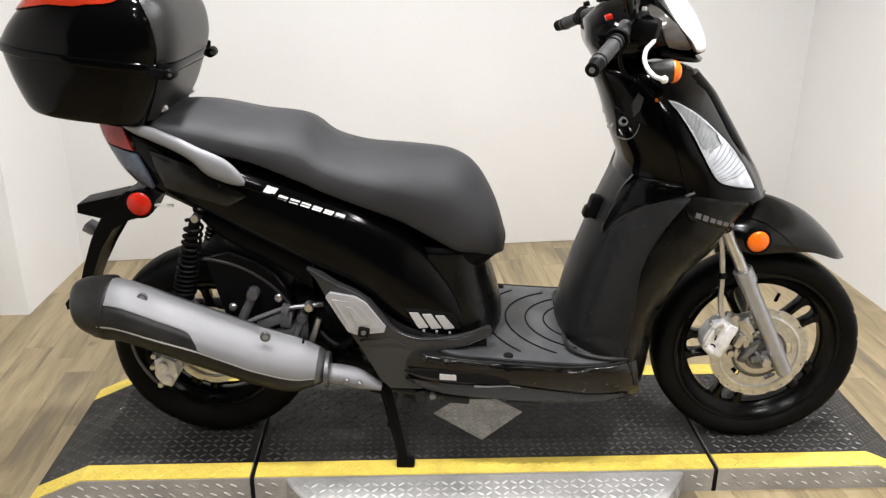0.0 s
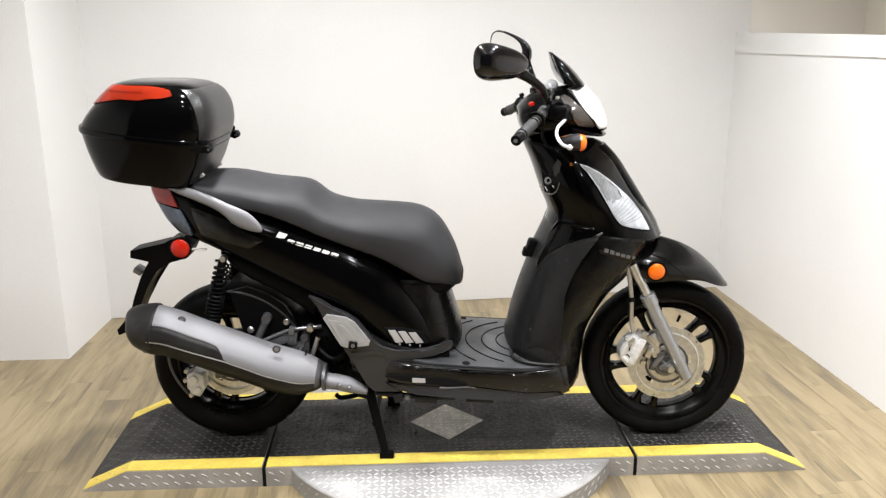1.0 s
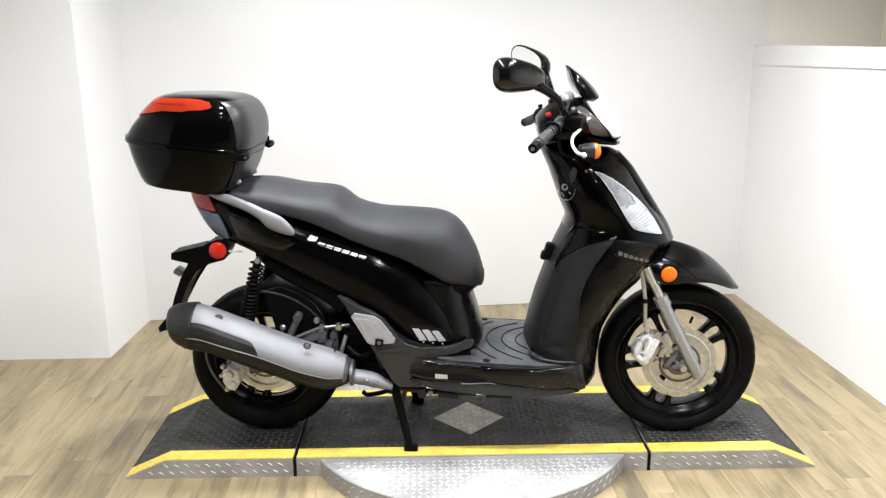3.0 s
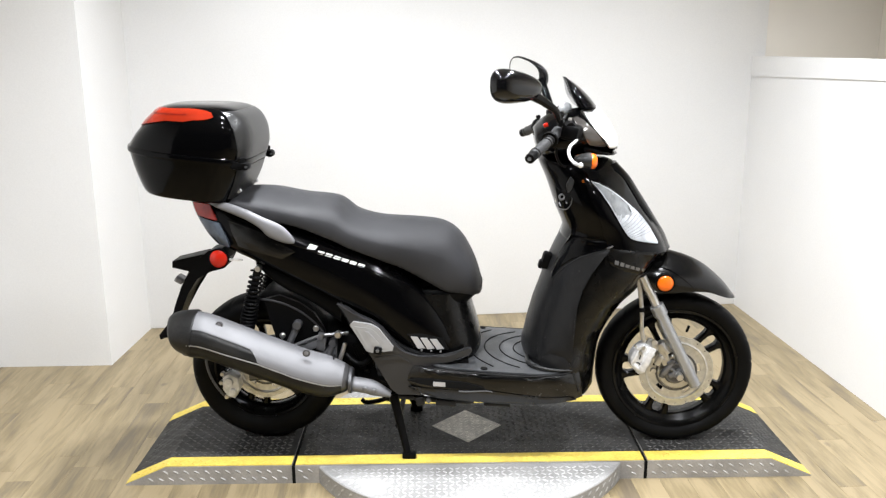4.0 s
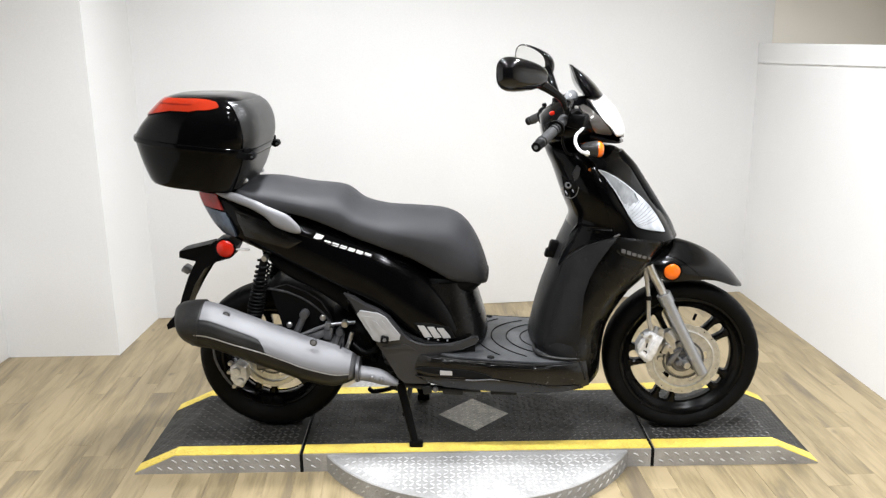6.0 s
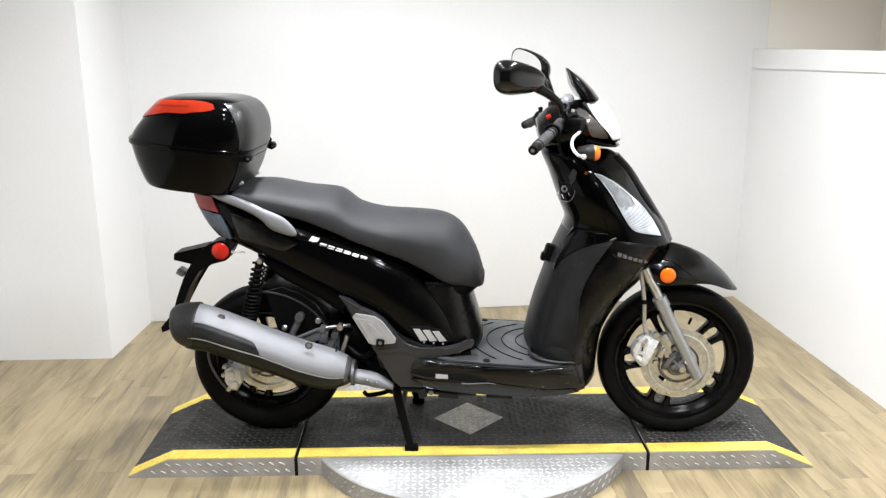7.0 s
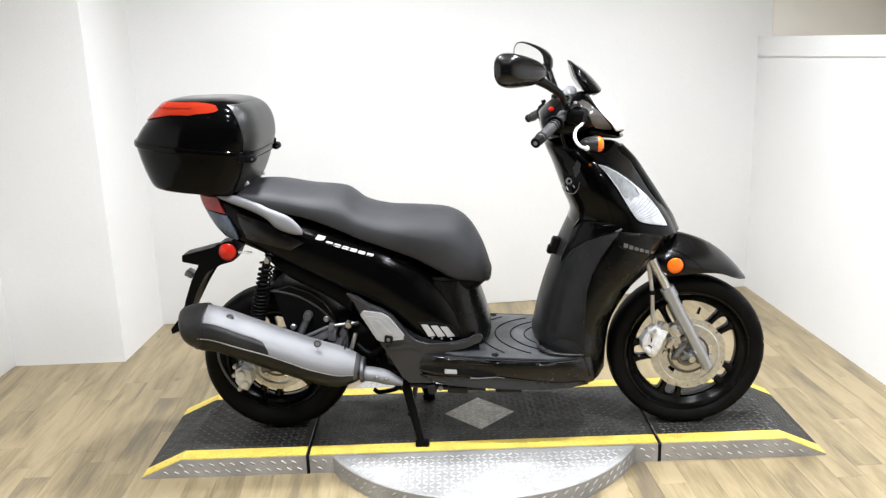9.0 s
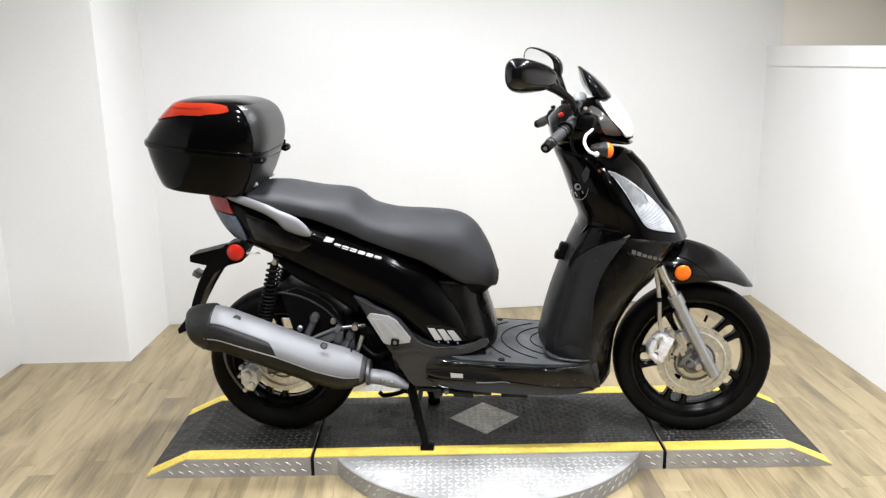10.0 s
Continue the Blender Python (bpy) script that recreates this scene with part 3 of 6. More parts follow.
LINE = [0.562, 0.557, 0.528, 0.497, 0.490, 0.484, 0.482, 0.490, 0.497, 0.510, 0.530]
STEP = [0.25, 0.25, 0.25, 0.252, 0.285, 0.385, 0.475, 0.484, 0.491, 0.504, 0.524]
heat_shield = add("heat_shield", loft_panel(SHELL, YM, [(0.0, v) for v in STEP], 0.006), SILVER, "silver heat shield", muffler, sharp=60)
add("dark_insert", loft_panel(SHELL[:7], YM, [(a + 0.014, b - 0.006) for a, b in zip(STEP[:6], LINE[:6])] + [(0.474, 0.478)], 0.003), SCUFF, "dark grey insert", muffler, sharp=60)
add("bright_seam", loft_panel(SHELL, YM, [(v, v + 0.020) for v in LINE], 0.0055, n=3), SATINSILVER, "bright folded seam", muffler, sharp=60)
add("lower_shell", loft_panel(SHELL, YM, [(v + 0.03, 0.995) for v in LINE], 0.003), DARKSTEEL, "dark satin lower shell", muffler, sharp=60)
hot = tree_of(heat_shield)
slot_y = hot.ray_cast(Vector((-0.4595, -1, 0.4455)), Vector((0, 1, 0)))[0].y
add("shield_slot", block(0.005, 0.006, 0.034, pose(-0.4595, slot_y + 0.0022, 0.4455, -14, 12, 0), 0.001), GAP, "", muffler)


# wheels
def wheel(name, cx, cz, R, W, rb, disc_side, disc_r, deep, label):
    rim_out = rb + 0.006
    tyre = bmesh.new()
    prof = [(rb, -W * 0.36), (rb + (R - rb) * 0.35, -W * 0.48), (rb + (R - rb) * 0.62, -W * 0.49), (rb + (R - rb) * 0.82, -W * 0.42), (rb + (R - rb) * 0.94, -W * 0.28), (R - 0.001, -W * 0.12), (R, 0)]
    prof = prof + [(r, -h) for r, h in reversed(prof[:-1])] + [(rb - 0.01, W * 0.2), (rb - 0.01, -W * 0.2)]
    rings = []
    for k in range(240):
        a = 2 * math.pi * k / 240
        ring = []
        for i, (r, h) in enumerate(prof):
            lag = 0.35 * abs(h) / W
            groove = k % 12 == 0 and i in (3, 4, 8, 9)
            rr = r - (0.0035 if groove else 0)
            ring.append((cx + rr * math.cos(a + lag), h, cz + rr * math.sin(a + lag)))
        rings.append(ring)
    rings.append(rings[0])
    skin(tyre, rings, cap=False)
    bmesh.ops.remove_doubles(tyre, verts=tyre.verts[:], dist=1e-6)
    w = add(name, tyre, RUBBER, label, sharp=50)
    inner = rim_out - deep
    rim = lathe([(rim_out, -W * 0.37), (rim_out - 0.004, -W * 0.40), (rim_out - 0.012, -W * 0.38), (rim_out - 0.018, -W * 0.30), (rim_out - 0.032, -W * 0.20), (inner + 0.006, -W * 0.17), (inner, -W * 0.10), (inner, W * 0.10),
                 (inner + 0.006, W * 0.17), (rim_out - 0.032, W * 0.20), (rim_out - 0.018, W * 0.30), (rim_out - 0.012, W * 0.38), (rim_out - 0.004, W * 0.40), (rim_out, W * 0.37), (rim_out - 0.012, 0)],
                (cx, 0, cz), seg=96, closed=True)
    lathe([(0.0001, -0.05), (0.05, -0.05), (0.056, -0.044), (0.056, 0.044), (0.05, 0.05), (0.0001, 0.05)], (cx, 0, cz), seg=40, bm=rim)
    add("rim", rim, RIM, "black alloy rim", w)
    for k in range(5):
        a = radians(37 + 72 * k)
        for s in (-1, 1):
            bm = bmesh.new()
            rings = []
            for r, off, tw, th in ((0.045, 0.012, 0.012, 0.026), (0.10, 0.021, 0.0105, 0.022), (inner - 0.040, 0.027, 0.0105, 0.019), (inner - 0.018, 0.030, 0.0115, 0.018), (inner - 0.007, 0.031, 0.015, 0.018), (inner + 0.005, 0.031, 0.025, 0.018)):
                c = Vector((cx + r * math.cos(a), 0, cz + r * math.sin(a)))
                t = Vector((-math.sin(a), 0, math.cos(a)))
                m = c + t * s * off
                rings.append([m + t * u * tw + Vector((0, v * th, 0)) for u, v in ((-1, -0.6), (-0.5, -1), (0.5, -1), (1, -0.6), (1, 0.6), (0.5, 1), (-0.5, 1), (-1, 0.6))])
            skin(bm, rings)
            add("spoke", bm, RIM, "", w)
    # brake disc with drilled holes and open carrier
    bm = bmesh.new()
    yd = disc_side * (W * 0.36 if W > 0.12 else 0.062)
    rads = [0.052, 0.066, 0.074, 0.086, 0.092, 0.100, 0.104, 0.110, 0.114, 0.120, 0.124, 0.130]
    rads = [r * disc_r / 0.130 for r in rads]
    N = 120
    petal = lambda i, k: 1 - 0.022 * (i == len(rads) - 1) * (k % 12 in (0, 1, 2))
    vs = [[bm.verts.new((cx + petal(i, k) * r * math.cos(2 * math.pi * k / N), yd, cz + petal(i, k) * r * math.sin(2 * math.pi * k / N))) for k in range(N)] for i, r in enumerate(rads)]
    for i in range(len(rads) - 1):
        for k in range(N):
            if i == 2 and k % 24 < 7 or i == 1 and 2 < k % 24 < 7:
                continue
            if i == 9 and k % 6 == 0:
                continue
            j = (k + 1) % N
            bm.faces.new((vs[i][k], vs[i][j], vs[i + 1][j], vs[i + 1][k]))
    ext = bmesh.ops.extrude_face_region(bm, geom=bm.faces[:])
    bmesh.ops.translate(bm, vec=(0, -disc_side * 0.005, 0), verts=[v for v in ext["geom"] if isinstance(v, bmesh.types.BMVert)])
    lathe([(0.101 * disc_r / 0.13, yd + disc_side * 0.003), (0.105 * disc_r / 0.13, yd + disc_side * 0.0045), (0.109 * disc_r / 0.13, yd + disc_side * 0.003), (0.109 * disc_r / 0.13, yd), (0.101 * disc_r / 0.13, yd)], (cx, 0, cz), seg=80, closed=True, bm=bm)
    d = add("brake_disc", bm, DISC, "drilled steel brake disc", w)
    add("disc_carrier", lathe([(0.040, yd + disc_side * 0.006), (0.060 * disc_r / 0.13, yd + disc_side * 0.006), (0.064 * disc_r / 0.13, yd + disc_side * 0.002), (0.064 * disc_r / 0.13, yd - disc_side * 0.004), (0.040, yd - disc_side * 0.004)], (cx, 0, cz), seg=64, closed=True), STEEL, "", d)
    add("disc_joint", lathe([(0.0655 * disc_r / 0.13, yd + disc_side * 0.0012), (0.073 * disc_r / 0.13, yd + disc_side * 0.0012), (0.073 * disc_r / 0.13, yd - disc_side * 0.001), (0.0655 * disc_r / 0.13, yd - disc_side * 0.001)], (cx, 0, cz), seg=64, closed=True), GUNMETAL, "", d)
    return w


front_wheel = wheel("front_wheel", 0.745, 0.348, 0.280, 0.112, 0.2215, -1, 0.132, 0.0455, "black tyre on a five-spoke black rim")
rear_wheel = wheel("rear_wheel", -0.742, 0.345, 0.277, 0.142, 0.186, -1, 0.115, 0.032, "black tyre on a black rim")

# fork
for s in (-1, 1):
    leg = add("fork_leg", tube([(0.600, s * 0.10, 0.711), (0.664, s * 0.10, 0.586)], 0.0150, 20), STEEL, "chromed fork tube")
    add("slider", tube([(0.661, s * 0.10, 0.592), (0.805, s * 0.10, 0.312)], 0.0205, 20), FORK, "grey fork slider", leg)
    add("collar", tube([(0.654, s * 0.10, 0.606), (0.672, s * 0.10, 0.572)], 0.0250, 20), FORK, "", leg)
add("axle", lathe([(0.0001, -0.125), (0.011, -0.125), (0.013, -0.12), (0.013, 0.12), (0.011, 0.125), (0.0001, 0.125)], (0.745, 0, 0.348), seg=20), STEEL)

# top case
CASE = pose(-0.94, 0, 1.135, 0, 6.5, 0)


def placed(bm):
    """Brings a piece of the case to its place; the top of the lid is level, though the seam is tilted."""
    for v in bm.verts:
        v.co.z += max(0.0, v.co.z) / 0.164 * 0.10 * (v.co.x + 0.03)
    bmesh.ops.transform(bm, matrix=CASE, verts=bm.verts[:])
    return bm


def stack(levels):
    bm = bmesh.new()
    skin(bm, [plan_ring(*v) for v in spline(levels, 4)])
    return placed(bm)


LID = [(0.004, -0.230, 0.206, 0.203), (0.05, -0.208, 0.211, 0.204), (0.095, -0.178, 0.201, 0.197), (0.130, -0.150, 0.178, 0.183), (0.154, -0.125, 0.140, 0.158), (0.164, -0.09, 0.09, 0.11)]
case = add("top_case", stack([(-0.148, -0.150, 0.135, 0.155), (-0.140, -0.172, 0.158, 0.172), (-0.075, -0.204, 0.186, 0.190), (-0.012, -0.226, 0.202, 0.200), (-0.004, -0.228, 0.204, 0.202)]), GLOSS, "black plastic top case with a red reflector", sharp=50)
lid = add("lid", stack(LID), GLOSS, "gloss black lid", case, sharp=50)
add("case_band", stack([(-0.010, -0.231, 0.207, 0.205), (-0.006, -0.233, 0.210, 0.207), (0.006, -0.233, 0.210, 0.207), (0.010, -0.231, 0.207, 0.205)]), GLOSS, "black seam band", case)


def case_panel(levels, a0, a1, proud, n=24, spread=0.0):
    """A skin over part of the case, between two angles seen from above."""
    bm = bmesh.new()
    outer, inner = [], []
    for v in spline(levels, 4):
        z, xr, xf, hw = v
        o = plan_ring(z, xr - proud, xf + proud, hw + proud, seg=360)
        i = plan_ring(z, xr + 0.004, xf - 0.004, hw - 0.004, seg=360)
        wider = 1 + spread * max(0.0, z) / 0.15
        idx = [round((a0 + (a1 - a0) * k / n) * wider) % 360 for k in range(n + 1)]
        outer.append([o[k] for k in idx])
        inner.append([i[k] for k in idx])
    skin(bm, [a + b[::-1] for a, b in zip(outer, inner)])
    return placed(bm)


add("back_pad", case_panel([(0.012, -0.226, 0.207, 0.203), (0.05, -0.208, 0.211, 0.204), (0.095, -0.178, 0.201, 0.197), (0.130, -0.150, 0.178, 0.183), (0.148, -0.132, 0.151, 0.167)], -46, 46, 0.004, spread=0.42), PAD, "satin dark grey front panel", case, sharp=60)
add("back_pad", case_panel([(-0.130, -0.177, 0.163, 0.175), (-0.075, -0.204, 0.186, 0.190), (-0.014, -0.226, 0.202, 0.200)], -43, 43, 0.003), PAD, "satin dark grey front panel", case, sharp=60)
LID_ROWS = spline(LID, 8)


def lid_strip(a0, a1, low, high, proud, n=40, rows=6):
    """A band over the lid between two angles seen from above; low(f) and high(f) bound it along its length."""
    grid = []
    for k in range(n + 1):
        f = k / n
        a = radians(a0 + (a1 - a0) * f)
        c, si = math.cos(a), math.sin(a)
        col = []
        for r in range(rows + 1):
            z = low(f) + (high(f) - low(f)) * r / rows
            xr, xf, hw = (np.interp(z, LID_ROWS[:, 0], LID_ROWS[:, i]) for i in (1, 2, 3))
            cx = xr + (xf - xr) * 0.55
            e = 2 / (5.0 if c > 0 else 2.6)
            L = (xf - cx) if c > 0 else (cx - xr)
            col.append(Vector((cx + (L + proud) * math.copysign(abs(c) ** e, c), (hw + proud) * math.copysign(abs(si) ** e, si), z + proud * 0.6)))
        grid.append(col + [v - (v - Vector((0, 0, 0.05))).normalized() * 0.008 for v in reversed(col)])
    bm = bmesh.new()
    skin(bm, grid)
    return placed(bm)


for s in (-1, 1):
    add("reflector", lid_strip(-162 if s < 0 else 162, -83 if s < 0 else 83, lambda f: 0.084 + 0.030 * min(1, f * 1.6) + 0.016 * max(0, (f - 0.86) / 0.14), lambda f: 0.154 - 0.058 * max(0, 1 - f / 0.12) - 0.010 * max(0, (f - 0.9) / 0.1), 0.0035), DARKRED, "red reflector strip", case, sharp=60)
    add("reflector_groove", lid_strip(s * 148, s * 94, lambda f: 0.1335, lambda f: 0.1375, 0.0042, rows=2), WINE, "", case, sharp=60)
    hinge = lathe([(0.0001, -0.022), (0.011, -0.022), (0.013, -0.018), (0.013, 0.018), (0.011, 0.022), (0.0001, 0.022)], (-0.734, s * 0.174, 1.104), seg=20)
    block(0.040, 0.034, 0.024, pose(-0.758, s * 0.180, 1.106, 0, 6, s * 14), 0.004, hinge)
    block(0.014, 0.022, 0.030, pose(-0.746, s * 0.184, 1.118, 0, 6, s * 25), 0.003, hinge)
    add("hinge", hinge, MATTE, "black lid hinge", case)
    add("hinge_pin", tube([(-0.728, s * 0.150, 1.104), (-0.728, s * 0.198, 1.104)], 0.0045, 10), GUNMETAL, "", case)
add("latch", block(0.012, 0.05, 0.035, pose(-1.172, 0, 1.155, 0, 6, 0), 0.004), MATTE, "", case)
rack = block(0.24, 0.20, 0.018, pose(-0.90, 0, 0.984, 0, 6.5, 0), 0.006)
for s in (-1, 1):
    tube([(-0.83, s * 0.08, 0.945), (-0.815, s * 0.085, 0.985), (-0.80, s * 0.06, 1.0)], 0.009, bm=rack)
rack_ob = add("luggage_rack", rack, MATTE, "black luggage rack under the case")
for s in (-1, 1):
    arm = tube([(-0.868, s * 0.122, 0.965), (-0.845, s * 0.125, 0.985), (-0.815, s * 0.118, 0.996), (-0.788, s * 0.108, 1.006)], 0.0075, 8)
    block(0.040, 0.016, 0.012, pose(-0.79, s * 0.112, 1.006, 0, -24, 0), 0.003, arm)
    lathe([(0.0001, s * 0.020), (0.006, s * 0.019), (0.008, s * 0.012), (0.008, 0)], (-0.852, s * 0.118, 0.978), "y", 12, bm=arm)
    add("bracket", arm, SATINSILVER, "pale alloy bracket", rack_ob)

# tail
tail = add("tail_light", loft([
    (-0.976, 0.970, -0.880, 0.968, 0.060, 0.104, 0.126, 0.3, 0),
    (-0.970, 0.948, -0.868, 0.940, 0.066, 0.112, 0.136, 0.3, 0),
    (-0.962, 0.928, -0.856, 0.914, 0.070, 0.116, 0.141, 0.3, 0)], 3), TAILRED, "red tail lamp over a pale lens")
add("lens", loft([
    (-0.961, 0.926, -0.850, 0.906, 0.070, 0.117, 0.142, 0.3, 0),
    (-0.950, 0.902, -0.838, 0.886, 0.072, 0.120, 0.146, 0.3, 0),
    (-0.926, 0.862, -0.822, 0.850, 0.076, 0.121, 0.149, 0.3, 0),
    (-0.890, 0.826, -0.816, 0.822, 0.082, 0.118, 0.146, 0.3, 0)]), SMOKE, "pale blue-grey indicator lens", tail)


def flank_line(points, tree, s, r, lift):
    """A thin moulding that runs over the flank of a body."""
    out = []
    for x, z in points:
        hit, _, _, _ = tree.ray_cast(Vector((x, s, z)), Vector((0, -s, 0)))
        if hit:
            out.append((x, hit.y + s * lift, z))
    return tube(out, r, 8, 4, r_end=r * 0.4)


RAIL = [(-0.888, 0.112, 0.975, 0.005, 0.006), (-0.850, 0.138, 0.969, 0.011, 0.009), (-0.795, 0.160, 0.958, 0.0155, 0.011), (-0.735, 0.172, 0.936, 0.0165, 0.012), (-0.695, 0.178, 0.915, 0.019, 0.012),
        (-0.665, 0.181, 0.895, 0.0265, 0.012), (-0.630, 0.183, 0.878, 0.026, 0.011), (-0.600, 0.184, 0.860, 0.017, 0.009), (-0.583, 0.184, 0.849, 0.006, 0.005)]
for s in (-1, 1):
    bm = bmesh.new()
    skin(bm, [[(x + 0.3 * h * math.sin(a), s * y + th * math.cos(a), z + h * math.sin(a)) for a in (2 * math.pi * k / 14 for k in range(14))] for x, y, z, h, th in spline(RAIL, 5)])
    add("grab_rail", bm, SILVER, "silver grab rail beside the saddle", sharp=60)
    add("tail_panel", drape([(-0.815, 0.918), (-0.75, 0.895), (-0.689, 0.874), (-0.635, 0.842), (-0.582, 0.813), (-0.631, 0.787), (-0.71, 0.806), (-0.785, 0.827), (-0.805, 0.880)], flank, 0.005, 0.004, s, smooth=0), SCRATCHED, "scuffed dark side panel")
    add("body_crease", flank_line([(-0.598, 0.840), (-0.567, 0.829), (-0.506, 0.809), (-0.432, 0.788), (-0.337, 0.752), (-0.26, 0.712), (-0.20, 0.665)], flank, s, 0.0035, -0.001), GLOSS, "")
    add("panel_edge", flank_line([(-0.152, 0.652), (-0.122, 0.627), (-0.096, 0.590), (-0.080, 0.552), (-0.070, 0.520)], flank, s, 0.003, 0.0), GLOSS, "")
    # dark joint between saddle and bodywork
    add("seat_trim", drape([(-0.66, 0.915), (-0.565, 0.892), (-0.405, 0.822), (-0.28, 0.768), (-0.208, 0.733), (-0.149, 0.695), (-0.10, 0.655), (-0.12, 0.640), (-0.165, 0.675), (-0.22, 0.712), (-0.29, 0.748), (-0.41, 0.802), (-0.57, 0.872), (-0.655, 0.898)], flank, 0.002, 0.004, s, smooth=0), MATTE, "")
holder = add("plate_holder", prism([(-0.865, 0.80), (-0.910, 0.792), (-0.948, 0.765), (-0.985, 0.722), (-1.020, 0.660), (-1.048, 0.590), (-1.066, 0.535), (-1.098, 0.498), (-1.115, 0.478), (-1.112, 0.460), (-1.085, 0.470), (-1.050, 0.512), (-1.030, 0.560), (-0.998, 0.632), (-0.960, 0.688), (-0.915, 0.714), (-0.862, 0.728), (-0.838, 0.770)],
    0.10, lambda u, v, w: (u, -0.075 + w, v), bevel=0.008), MATTE, "black rear mudguard and plate holder")
add("lamp_fin", prism([(-1.056, 0.745), (-0.942, 0.772), (-0.930, 0.735), (-0.990, 0.706), (-1.058, 0.722)], 0.09, lambda u, v, w: (u, -0.045 + w, v), bevel=0.005), MATTE, "", holder)
plate_lamp = block(0.030, 0.05, 0.022, pose(-1.047, 0, 0.668, 0, 30, 0), 0.004)
add("plate_lamp", plate_lamp, SHADE, "small pale plate lamp", holder)
for s in (-1, 1):
    refl = lathe([(0.0001, -0.010), (0.026, -0.009), (0.031, -0.004), (0.032, 0.004), (0.0001, 0.006)] if s < 0 else [(0.0001, 0.010), (0.026, 0.009), (0.031, 0.004), (0.032, -0.004), (0.0001, -0.006)], (-0.862, s * 0.125, 0.776), seg=40)
    r = add("reflector", refl, RED, "round red reflector", holder, sharp=60)
    add("bezel", lathe([(0.031, -0.005), (0.037, -0.004), (0.037, 0.012), (0.031, 0.012)], (-0.862, s * 0.125, 0.776), seg=40, closed=True), MATTE, "", holder)
    add("reflector_arm", block(0.065, 0.010, 0.007, pose(-0.812, s * 0.122, 0.772, 0, 3, 0), 0.002), ALLOY if s < 0 else MATTE, "", holder)
    add("bracket", tube([(-0.87, s * 0.118, 0.76), (-0.90, s * 0.07, 0.745)], 0.012), MATTE, "", holder)

for s in (-1, 1):
    add("fender_crease", flank_line([(0.650, 0.742), (0.70, 0.728), (0.742, 0.700), (0.772, 0.673), (0.785, 0.662)], ft, s, 0.0035, -0.001), GLOSS, "", fender)

# white lettering on the side, as plain slanted bars
bars = [(-0.541, 0.829, 0.026, 0.020)] + [(-0.508 + 0.0272 * k, 0.8125 - 0.0088 * k, 0.0215, 0.0085) for k in range(6)]
for x, z, w, h in bars:
    corners = [(u + 0.75 * (v - z), v - 0.32 * (u - x)) for u, v in ((x, z - h / 2), (x + w, z - h / 2), (x + w, z + h / 2), (x, z + h / 2))]
    add("decal", drape(corners, flank, 0.0012, 0.001, -1, smooth=0), WHITE, "white slanted lettering")

# flank trim
core = add("engine_cover", loft([
    (-0.440, 0.625, -0.425, 0.560, 0.10, 0.150, 0.14, 0.1, 0.1),
    (-0.380, 0.610, -0.350, 0.450, 0.13, 0.180, 0.16, 0.1, 0.1),
    (-0.300, 0.570, -0.275, 0.330, 0.15, 0.185, 0.16, 0.1, 0.1),
    (-0.220, 0.500, -0.200, 0.312, 0.17, 0.195, 0.17, 0.1, 0.15),
    (-0.100, 0.465, -0.090, 0.310, 0.18, 0.205, 0.18, 0.1, 0.2),
    (0.000, 0.460, 0.010, 0.310, 0.15, 0.185, 0.17, 0.1, 0.2)]), MATTE, "black lower bodywork", sharp=60)
TRIM = [(-0.447, 0.633), (-0.41, 0.622), (-0.374, 0.599), (-0.325, 0.580), (-0.290, 0.556), (-0.262, 0.520), (-0.240, 0.490), (-0.210, 0.466), (-0.170, 0.455), (-0.128, 0.453), (-0.080, 0.458), (-0.030, 0.467), (0.0, 0.476), (0.010, 0.474),
        (0.014, 0.464), (0.004, 0.452), (-0.05, 0.436), (-0.13, 0.422), (-0.15, 0.385), (-0.205, 0.368), (-0.19, 0.335), (-0.16, 0.316), (-0.241, 0.316), (-0.266, 0.338), (-0.316, 0.428), (-0.335, 0.455), (-0.345, 0.478), (-0.395, 0.553), (-0.421, 0.602)]


class PlainFlank:
    """A smooth upright surface whose half width depends on x alone."""

    def __init__(self, rows):
        self.x, self.w = [r[0] for r in rows], [r[1] for r in rows]

    def ray_cast(self, o, d):
        return Vector((o.x, math.copysign(np.interp(o.x, self.x, self.w), o.y), o.z)), None, None, None


